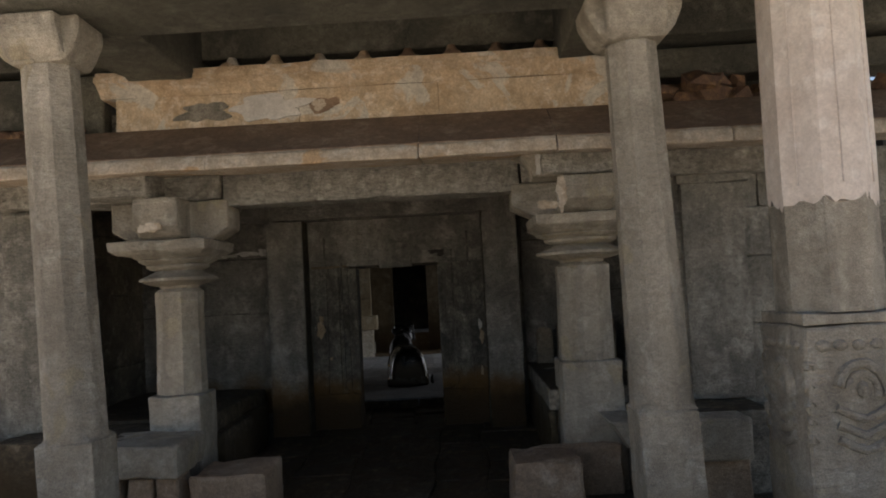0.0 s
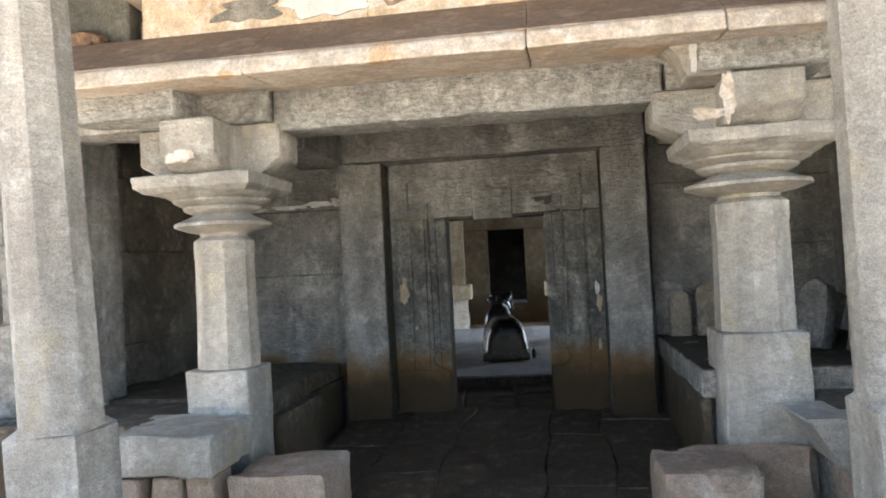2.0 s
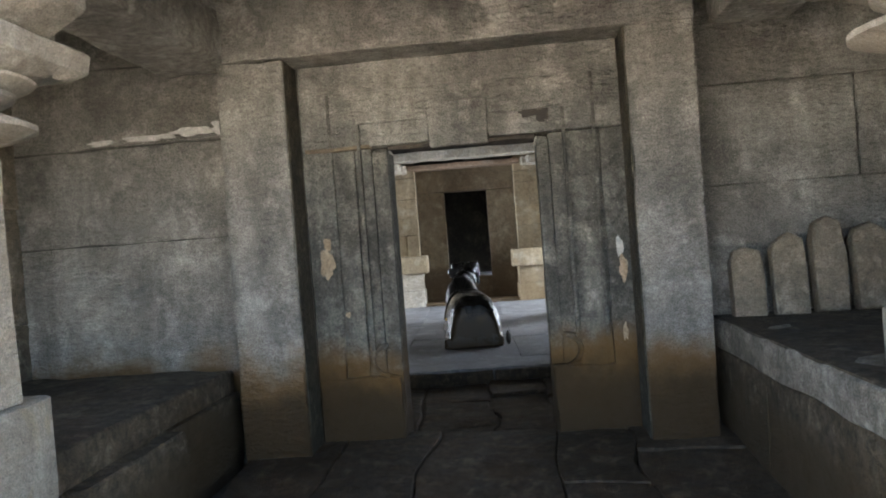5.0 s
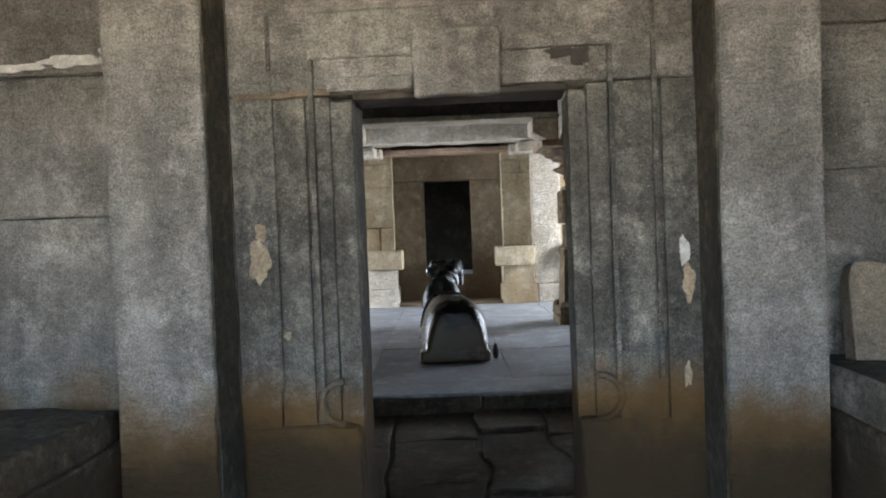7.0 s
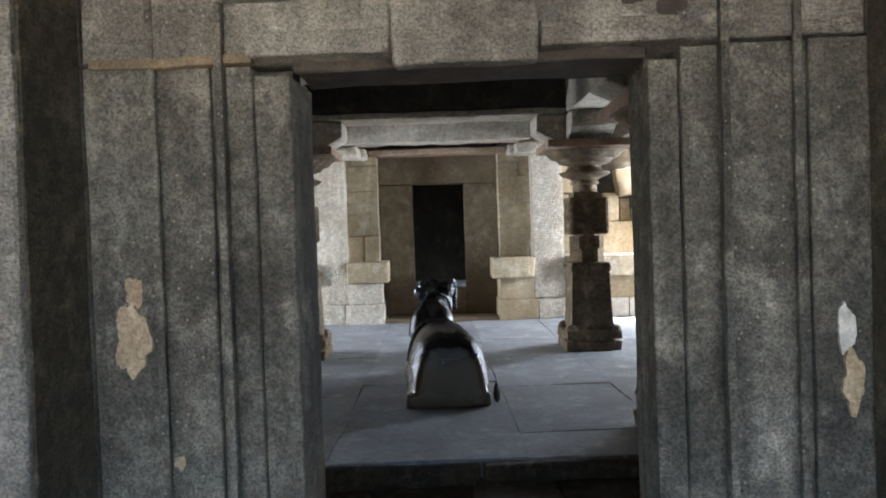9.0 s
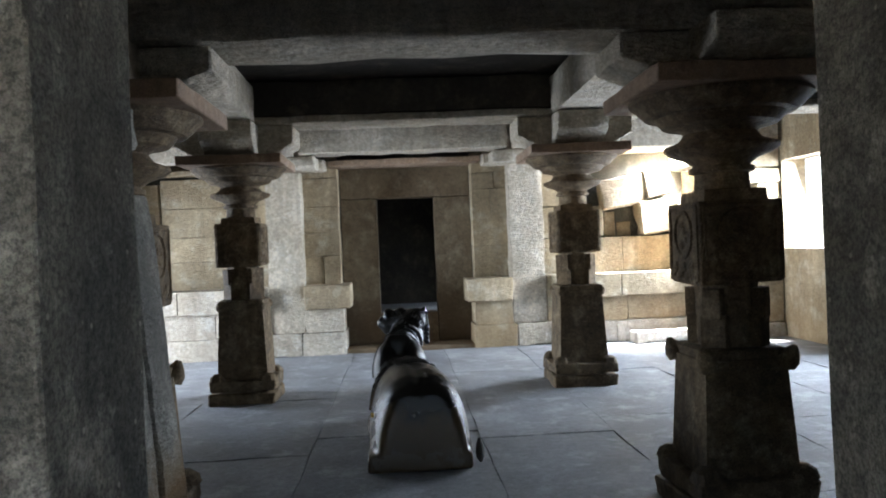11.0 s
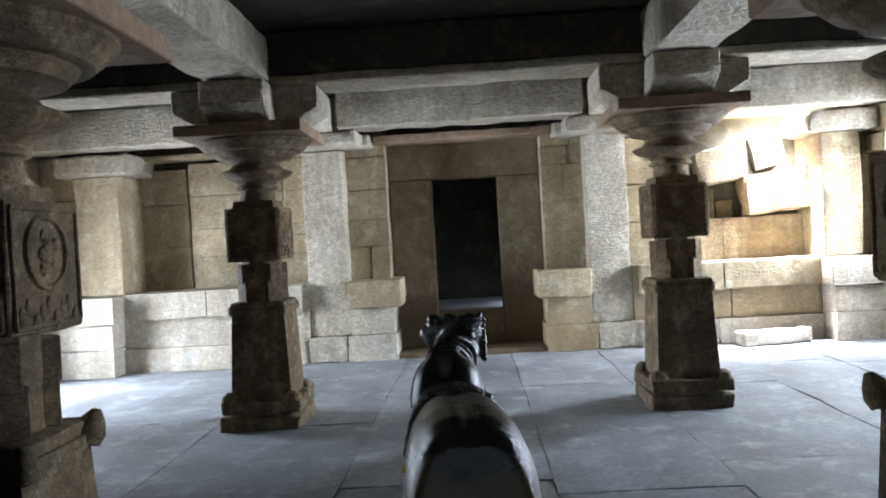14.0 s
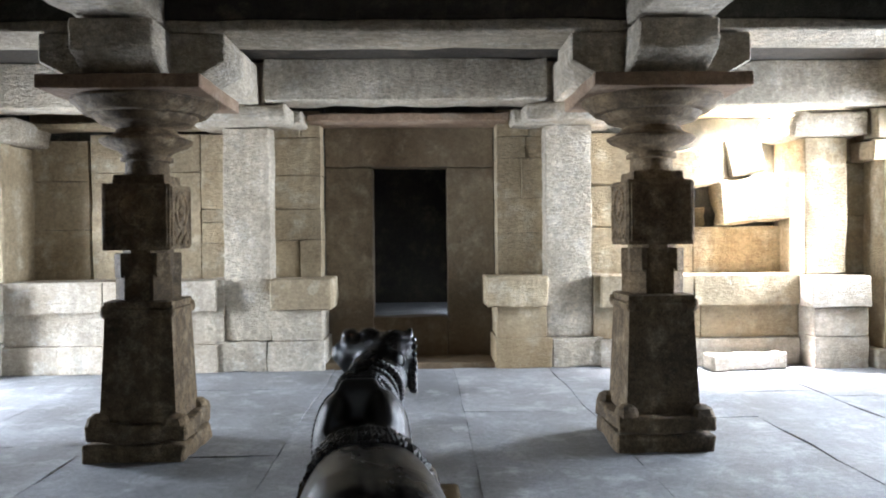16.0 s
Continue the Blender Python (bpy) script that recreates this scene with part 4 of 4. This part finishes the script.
# pilasters and pedestals flanking the shrine door
for side in (-1, 1):
    flank = thing("shrine_pilaster", HALL, "rough stone pilaster beside the shrine door", "pilaster", "shrine pilasters")
    a, b = sorted((side * 1.49, side * 1.99))
    part("shaft", rbox(a, b, 10.27, 10.86, 0.33, 2.63, 0.015, 0.012), BEAM, flank)
    part("base", rbox(*sorted((side * 1.54, side * 2.10)), 10.22, 10.86, 0.0, 0.328, 0.02, 0.012), BEAM, flank)
    part("capital", rbox(*sorted((side * 1.12, side * 2.3)), 10.18, 10.86, 2.633, 2.80, 0.03, 0.008), BEAM, flank)
    ped = thing("pedestal", HALL, "stone pedestal block beside the shrine door", "pedestal", "shrine pedestals")
    mat = BEAM if side < 0 else WARM
    part("lower_stone", rbox(*sorted((side * 0.92, side * 1.535)), 10.22, 10.86, 0.0, 0.33, 0.01, 0.012), mat, ped)
    part("middle_stone", rbox(*sorted((side * 0.94, side * 1.485)), 10.24, 10.86, 0.332, 0.66, 0.01, 0.012), mat, ped)
    part("top_stone", rbox(*sorted((side * 0.83, side * 1.485)), 10.14, 10.86, 0.663, 1.0, 0.02, 0.01), WARM, ped)
    part("end_stone", rbox(*sorted((side * 1.992, side * 2.2)), 10.24, 10.86, 0.33, 1.0, 0.01, 0.012), mat, ped)

shrine = thing("shrine_door", HALL, "plain brown stone door frame of the dark shrine", "door frame", kind="structure")
part("jamb", rbox(-0.98, -0.43, 10.88, 11.2, 0.0, 2.24, 0.015, 0.006), FRAME, shrine)
part("jamb", rbox(0.43, 0.98, 10.88, 11.2, 0.0, 2.24, 0.015, 0.006), FRAME, shrine)
part("lintel", rbox(-0.98, 0.98, 10.87, 11.2, 2.243, 2.72, 0.015, 0.006), FRAME, shrine)
part("sill", rbox(-0.429, 0.429, 10.9, 11.2, 0.0, 0.50, 0.015, 0.008), FRAME, shrine)
part("threshold_step", rbox(-0.93, 0.93, 10.3, 10.87, -0.02, 0.06, 0.015, 0.008), FRAME, shrine)
inner = thing("shrine_room", HALL, "dark shrine chamber behind the door", "room", kind="structure")
part("floor", rbox(-1.2, 1.2, 11.2, 13.4, 0.2, 0.46, 0, 0, 9), SLAB, inner)
# Near-black walls put the chamber's lack of light into their colour.
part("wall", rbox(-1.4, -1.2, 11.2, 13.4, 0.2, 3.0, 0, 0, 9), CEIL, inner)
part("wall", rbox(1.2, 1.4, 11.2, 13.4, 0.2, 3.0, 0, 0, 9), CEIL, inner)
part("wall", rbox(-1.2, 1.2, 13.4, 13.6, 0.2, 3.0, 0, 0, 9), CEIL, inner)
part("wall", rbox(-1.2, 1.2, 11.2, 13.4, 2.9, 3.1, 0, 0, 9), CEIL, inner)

# architrave and ledge over the shrine front
arch_back = thing("architrave_back", HALL, "rough chiselled stone beam before the shrine", "beam")
part("beam", rbox(-1.42, 1.42, 9.66, 10.1, 2.80, 3.22, 0.02, 0.012), BEAM, arch_back)
part("beam", rbox(-5.3, -1.43, 9.8, 10.2, 2.76, 3.22, 0.02, 0.012), BEAM, arch_back)
part("beam", rbox(1.43, 5.3, 9.8, 10.2, 2.76, 3.22, 0.02, 0.012), BEAM, arch_back)
part("soffit_slab", rbox(-1.1, 1.1, 10.3, 10.88, 2.69, 2.78, 0.015, 0.006), RED, arch_back)
for side in (-1, 1):
    part("bracket", rbox(*sorted((side * 1.2, side * 2.1)), 9.7, 10.17, 2.62, 2.795, 0.05, 0.008), BEAM, arch_back)

# side walls with the openings that light the hall
# Front stretches of both walls are coloured dark to hold bounced light down.
wall_l = solid("wall_left", rbox(-5.7, -5.35, -0.5, 8.3, -0.3, 3.4, 0, 0, 9), DARKWALL, HALL, kind="structure", label="warm stone side wall with an open doorway", category="wall")
part("wall_core", rbox(-5.7, -5.35, 9.3, 11.3, -0.3, 3.4, 0, 0, 9), WARM, wall_l)
part("wall_core", rbox(-5.7, -5.35, 8.3, 9.3, 2.5, 3.4, 0, 0, 9), WARM, wall_l)
wall_r = solid("wall_right", rbox(5.35, 5.7, -0.5, 6.95, -0.3, 3.4, 0, 0, 9), DARKWALL, HALL, kind="structure", label="warm stone side wall with a doorway and a window", category="wall")
part("wall_core", rbox(5.35, 5.7, 6.95, 7.95, 2.4, 3.4, 0, 0, 9), WARM, wall_r)
part("wall_core", rbox(5.35, 5.7, 7.95, 8.86, -0.3, 3.4, 0, 0, 9), WARM, wall_r)
part("wall_core", rbox(5.35, 5.7, 8.86, 9.86, -0.3, 1.25, 0, 0, 9), WARM, wall_r)
part("wall_core", rbox(5.35, 5.7, 8.86, 9.86, 2.5, 3.4, 0, 0, 9), WARM, wall_r)
part("wall_core", rbox(5.35, 5.7, 9.86, 11.3, -0.3, 3.4, 0, 0, 9), WARM, wall_r)
# Near-black colour stands for shade and cuts light bounced onto the pillars.
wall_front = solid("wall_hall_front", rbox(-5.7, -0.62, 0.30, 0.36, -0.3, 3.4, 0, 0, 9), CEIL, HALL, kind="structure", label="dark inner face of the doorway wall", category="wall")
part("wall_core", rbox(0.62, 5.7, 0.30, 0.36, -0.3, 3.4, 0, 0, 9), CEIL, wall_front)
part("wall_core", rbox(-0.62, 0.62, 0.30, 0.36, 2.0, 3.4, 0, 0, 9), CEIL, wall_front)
stub = thing("standing_slab", HALL @ pose(0.06, 0, 0, 0, -5, 0), "rough cracked wall slabs standing by the entrance", "stone slab")
part("slab", rbox(-1.42, -1.10, 1.5, 1.98, -0.14, 2.0, 0.02, 0.012), GRANITE, stub)
part("slab", rbox(-1.42, -1.07, 1.99, 2.32, -0.14, 1.95, 0.02, 0.012), GRANITE, stub)
part("slab", rbox(-1.40, -1.06, 2.33, 2.6, -0.14, 1.85, 0.02, 0.012), GRANITE, stub)
part("top_slab", rbox(-1.5, -1.0, 1.4, 2.4, 2.01, 2.2, 0.03, 0.015), GRANITE, stub)


# ---- hall pillars ----
def hall_pillar(drop=0.0, seat=2.765):
    """A carved pillar; drop shortens its lower shaft, seat is the height at which its brackets end."""
    def sink(bm):
        for v in bm.verts:
            z = v.co.z
            if z > 2.459:
                v.co.z = 2.458 - drop + (z - 2.458) * (seat - 2.458 + drop) / 0.307
            elif z > 0.3:
                v.co.z = z - drop * min(1.0, (z - 0.3) / 0.62)
        return bm

    def part(name, bm, mat, parent, label="", m=ONE):
        ob = new(name, finish(name, sink(bm), mat))
        ob.parent = parent
        ob.matrix_basis = m
        return tagged(ob, label)

    root = thing("hall_pillar", ONE, "dark carved stone pillar with square block and ring capital", "pillar", "hall pillars")
    part("plinth", rbox(-0.33, 0.33, -0.33, 0.33, -0.02, 0.115, 0.02, 0.022, 0.12), PILLAR, root)
    upper_plinth = part("plinth", rbox(-0.32, 0.32, -0.32, 0.32, 0.122, 0.235, 0.02, 0.022, 0.12), PILLAR, root)
    lower_shaft = part("lower_shaft", loft([(0.235, 0.25, "sq"), (0.30, 0.243, "sq"), (0.92, 0.218, "sq"), (0.925, 0.232, "sq"), (0.97, 0.232, "sq"), (0.975, 0.216, "sq"), (1.02, 0.222, "sq"), (1.03, 0.20, "sq")], 32, 0.004, 2), PILLAR, root)
    neck = loft([(1.03, 0.15, "oct"), (1.365, 0.15, "oct")], 32)
    neck = part("neck", neck, PILLAR, root)
    for k in range(4):
        bm = rbox(-0.07, 0.07, -0.20, -0.12, 1.03, 1.20, 0.008, 0.002)
        rbox(-0.05, 0.05, -0.215, -0.12, 1.18, 1.34, 0.008, 0.002, bm=bm)
        part("neck_carving", bm, PILLAR, neck, m=pose(0, 0, 0, 0, 0, 90 * k + 45))
    block = part("block", rbox(-0.222, 0.222, -0.222, 0.222, 1.362, 1.80, 0.01, 0.004), PILLAR, root)
    for k in range(4):
        ring = [(0.12 * math.cos(a), -0.222, 1.63 + 0.12 * math.sin(a)) for a in [2 * math.pi * j / 20 for j in range(21)]]
        bm = tube(ring, 0.013)
        for j in range(9):
            join(bm, ball((0.06 * math.cos(j * 2.4) * (j / 8), -0.222, 1.63 + 0.075 * math.sin(j * 2.4) * (j / 8)), (0.022, 0.016, 0.026), sub=1))
            join(bm, ball((-0.16 + 0.04 * j, -0.222, 1.43 + 0.03 * math.sin(j * 2.1)), (0.022, 0.013, 0.035), sub=1))
        for x in (-0.195, 0.195):
            join(bm, tube([(x, -0.222, 1.39), (x, -0.222, 1.775)], 0.01))
        for z in (1.39, 1.775):
            join(bm, tube([(-0.195, -0.222, z), (0.195, -0.222, z)], 0.01))
        part("medallion", bm, PILLAR, block, m=pose(0, 0, 0, 0, 0, 90 * k))
        leaf = loft([(0.0, 0.05, "round"), (0.04, 0.058, "round"), (0.085, 0.042, "round"), (0.125, 0.014, "round")], 12, 0.012, k)
        leaf.transform(pose(-0.205, -0.205, 0.93) @ Matrix.Rotation(radians(24), 4, Vector((1, -1, 0))) @ Matrix.Scale(1.0 if drop else 0.6, 4))
        part("corner_leaf", leaf, PILLAR, lower_shaft, m=pose(0, 0, 0, 0, 0, 90 * k))
        foot = loft([(0.0, 0.075, "sq"), (0.05, 0.06, "sq"), (0.075, 0.03, "round")], 12, 0.014, k + 3.0)
        part("foot_leaf", foot, PILLAR, upper_plinth, m=pose(0, 0, 0, 0, 0, 90 * k) @ pose(-0.25, -0.25, 0.225))
    part("upper_neck", loft([(1.80, 0.17, "sq"), (1.86, 0.165, "sq"), (1.865, 0.145, "round"), (1.95, 0.14, "round"), (1.96, 0.17, "round"), (1.985, 0.17, "round"), (1.99, 0.15, "round"), (2.02, 0.15, "round")], 48), PILLAR, root)
    part("ring", loft([(2.0, 0.15, "round"), (2.03, 0.19, "round"), (2.06, 0.27, "round"), (2.085, 0.30, "round"), (2.10, 0.30, "round"), (2.13, 0.22, "round"), (2.17, 0.19, "round")], 48), PILLAR, root)
    part("cushion", loft([(2.17, 0.19, "round"), (2.19, 0.21, "round"), (2.21, 0.30, "round"), (2.25, 0.335, "round"), (2.26, 0.34, "round"), (2.265, 0.39, "round"), (2.30, 0.43, "round"), (2.31, 0.435, "round"), (2.34, 0.475, "round"), (2.36, 0.475, "round")], 48), PILLAR, root)
    part("abacus", rbox(-0.505, 0.505, -0.505, 0.505, 2.362, 2.455, 0.01, 0.006), RED, root, "reddish stained slab")
    for k in range(4):
        arm = prism([(0.0, 2.458), (0.38, 2.458), (0.60, 2.58), (0.60, 2.765), (0.0, 2.765)], -0.25, 0.25)
        bmesh.ops.bevel(arm, geom=list(arm.edges), offset=0.012, segments=1, affect="EDGES")
        part("bracket_arm", wobble(arm, 0.006, 4, k), BEAM, root, m=pose(0, 0, 0.0015 * k, 0, 0, 90 * k))
    return root


first_pillar = hall_pillar()
first_pillar.matrix_world = HALL @ pose(-1.72, 7.25, 0)
copy_thing(first_pillar, HALL @ pose(1.74, 7.27, 0))
near_pillar = hall_pillar(0.14, 2.525)
near_pillar.matrix_world = HALL @ pose(-1.59, 3.36, 0)
copy_thing(near_pillar, HALL @ pose(1.66, 3.33, 0))

# ---- hall beams and ceiling ----
hall_beams = thing("hall_beam", HALL, "rough stone beams on the hall pillars", "beam")
for u in (-1.73, 1.73):
    for a, b in ((0.365, 3.0), (3.6, 6.95), (7.55, 9.8)):
        part("beam", rbox(u - 0.25, u + 0.25, a, b, 2.78, 3.15, 0.02, 0.012), BEAM, hall_beams)
# Pale lower and dark upper courses paint the lit undersides and shaded fronts.
for v in (3.3, 7.25):
    for a, b in ((-5.35, -1.73), (-1.72, 1.72), (1.73, 5.35)):
        part("beam", rbox(a, b, v - 0.26, v + 0.26, 2.775, 2.85, 0.02, 0.008), BEAM, hall_beams)
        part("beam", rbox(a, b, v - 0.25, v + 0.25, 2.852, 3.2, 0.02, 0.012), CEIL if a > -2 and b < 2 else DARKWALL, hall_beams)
part("beam", rbox(-2.35, 2.35, 3.06, 3.60, 2.535, 2.77, 0.02, 0.012), BEAM, hall_beams)
# Ceiling gloom is put into its near-black colour, which also limits bounce.
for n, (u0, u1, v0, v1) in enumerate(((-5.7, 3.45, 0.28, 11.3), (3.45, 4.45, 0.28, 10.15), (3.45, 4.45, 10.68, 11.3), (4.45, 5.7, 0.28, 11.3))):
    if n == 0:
        ceil = solid("ceiling_hall", rbox(u0, u1, v0, v1, 3.22, 3.5, 0, 0, 99), CEIL, HALL, kind="structure", label="near-black stone slab ceiling with a missing slab", category="ceiling")
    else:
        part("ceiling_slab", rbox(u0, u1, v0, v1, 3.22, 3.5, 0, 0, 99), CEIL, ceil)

solid("fallen_stone", rbox(-0.42, 0.42, -0.13, 0.13, 0.0, 0.17, 0.03, 0.02, 0.1), SILL, HALL @ pose(3.55, 10.0, 0.0, 0, 0, 8), "pale fallen block lying on the hall floor", "stone block")


# ---- the bull statue ----
def spine(v):
    """How far the bull's back bends aside at a depth."""
    return 0.02 - 0.13 * max(0.0, min(1.0, (v - 4.45) / 0.95))


def bull():
    bm = rbox(-0.35, 0.35, 4.30, 6.05, 0.0, 0.125, 0.02, 0.006, 0.2, 1.0)
    body = bmesh.new()
    rings = []
    for v, w, h in ((4.30, 0.24, 0.36), (4.305, 0.275, 0.43), (4.325, 0.30, 0.51), (4.37, 0.32, 0.575), (4.46, 0.338, 0.622), (4.60, 0.345, 0.645), (4.80, 0.335, 0.65), (5.0, 0.305, 0.64), (5.2, 0.28, 0.62), (5.4, 0.265, 0.62), (5.58, 0.235, 0.60), (5.72, 0.18, 0.52), (5.82, 0.12, 0.40)):
        ring = []
        for k in range(33):
            a = math.pi * k / 32
            c = math.cos(a)
            z = 0.06 + (h - 0.06) * math.sin(a) ** 0.62
            x = math.copysign(abs(c) ** 0.7, c) * w * (1.02 - 0.16 * z / h)
            if v < 4.9:
                z -= 0.022 * math.exp(-(x / 0.035) ** 2) * (z / h) ** 4
            ring.append(body.verts.new((x + spine(v), v, z)))
        rings.append(ring)
    for lo, hi in zip(rings, rings[1:]):
        for k in range(32):
            body.faces.new((lo[k], lo[k + 1], hi[k + 1], hi[k]))
        body.faces.new((lo[32], lo[0], hi[0], hi[32]))
    body.faces.new(rings[0])
    body.faces.new(rings[-1][::-1])
    bmesh.ops.recalc_face_normals(body, faces=body.faces)
    join(bm, body)
    # hump with a flat back, shoulders, neck, folded legs
    join(bm, loft([(0.45, 0.13, "sq"), (0.62, 0.115, "sq"), (0.74, 0.10, "sq"), (0.79, 0.075, "sq")], 32), pose(-0.125, 5.42, 0, -6, 0, 0))
    for c, q, t in (((-0.245, 5.42, 0.55), (0.085, 0.15, 0.19), (0, 10, 0)), ((0.005, 5.42, 0.55), (0.095, 0.15, 0.20), (0, -10, 0)), ((-0.085, 5.62, 0.66), (0.13, 0.15, 0.21), (-18, 0, 0)),
                    ((-0.06, 5.67, 0.74), (0.15, 0.12, 0.15), (0, 0, 0)), ((-0.28, 5.0, 0.18), (0.10, 0.36, 0.10), (0, 0, 0)), ((0.25, 5.0, 0.18), (0.10, 0.36, 0.10), (0, 0, 0)), ((-0.26, 5.78, 0.2), (0.1, 0.2, 0.1), (0, 0, 0)), ((0.14, 5.78, 0.2), (0.1, 0.2, 0.1), (0, 0, 0))):
        join(bm, ball(c, q, t, 3))
    # head turned aside: long face, brow, muzzle, horn stumps, ear
    for k in range(9):
        f = k / 8
        q = 0.098 - 0.022 * f
        join(bm, ball((0.005 - 0.20 * f, 5.74 + 0.11 * f, 0.855 - 0.03 * f), (q, q, q * 1.22), sub=3))
    for c, q in (((-0.245, 5.87, 0.845), (0.056, 0.06, 0.062)), ((0.03, 5.72, 0.935), (0.06, 0.055, 0.045)), ((-0.20, 5.84, 0.935), (0.05, 0.06, 0.04)), ((-0.10, 5.78, 0.955), (0.05, 0.05, 0.028)), ((-0.21, 5.83, 0.80), (0.045, 0.05, 0.03))):
        join(bm, ball(c, q, sub=3))
    join(bm, ball((0.095, 5.74, 0.92), (0.024, 0.04, 0.075), (0, 10, 0), 2))
    join(bm, tube([(0.098, 5.75, 0.90), (0.118, 5.74, 0.80), (0.115, 5.72, 0.66)], 0.024, 8))
    me = finish("bull_body", bm, BLACK)
    tmp = new("bull_body", me)
    mod = tmp.modifiers.new("fuse", "REMESH")
    mod.mode, mod.voxel_size = "VOXEL", 0.014
    mod2 = tmp.modifiers.new("soften", "SMOOTH")
    mod2.factor, mod2.iterations = 0.5, 5
    body = bpy.data.meshes.new_from_object(tmp.evaluated_get(bpy.context.evaluated_depsgraph_get()))
    bpy.data.objects.remove(tmp)
    out = bmesh.new()
    out.from_mesh(body)
    from mathutils.bvhtree import BVHTree
    tree = BVHTree.FromBMesh(out)

    def band(points, r):
        for p, c in points:
            hit = tree.ray_cast(Vector(p), (Vector(c) - Vector(p)).normalized())
            if hit[0]:
                join(out, ball(hit[0], (r, r, r), sub=1))
    dice = random.Random(4)
    for v, lean, r in ((4.90, 0.06, 0.02), (4.945, 0.06, 0.028), (4.99, 0.06, 0.02), (5.03, 0.06, 0.024), (5.07, 0.06, 0.018), (5.11, 0.06, 0.03), (5.15, 0.06, 0.016)):
        for d in range(-8, 190, 4):
            a = math.radians(d + dice.uniform(-1, 1))
            band([((spine(v) + 0.9 * math.cos(a), v - lean * math.sin(a), 0.35 + 0.9 * math.sin(a)), (spine(v), v + 0.04, 0.35))], r * dice.uniform(0.75, 1.15))
    for v, r in ((5.52, 0.016), (5.56, 0.026), (5.61, 0.016), (5.65, 0.022)):
        band([((-0.09 + 0.7 * math.cos(a), v - 0.3, 0.6 + 0.7 * math.sin(a)), (-0.09, v + 0.05, 0.6)) for a in [math.radians(d) for d in range(-30, 212, 5)]], r)
    for d in range(0, 36):
        a = math.radians(d * 10)
        join(out, ball((0.055 + 0.021 * math.cos(a), 5.645, 0.84 + 0.034 * math.sin(a)), (0.008, 0.014, 0.008), sub=1))
    for k in range(8):
        join(out, ball((0.122, 5.70, 0.93 - 0.035 * k), (0.016, 0.016, 0.018), sub=1))
    return solid("bull_statue", out, BLACK, HALL @ pose(-0.02, 0, 0), "polished black stone bull statue wearing beaded garlands", "statue")


bull()
solid("stone_knob", wobble(ball((0, 0, 0.075), (0.03, 0.05, 0.08), sub=2), 0.016, 11), KNOB, HALL @ pose(0.392, 4.5, 0), "small black stone knob on the floor beside the statue", "stone")
petals = bmesh.new()
for k in range(14):
    join(petals, ball((0.014 * math.cos(k * 2.4) * (k / 13), 0, 0.014 * math.sin(k * 2.4) * (k / 13)), (0.007, 0.012, 0.007), sub=1))
solid("marigold", petals, YELLOW, HALL @ pose(-0.338, 4.6, 0.33, 0, 0, 90), "tiny yellow marigold tucked on the statue", "flower")
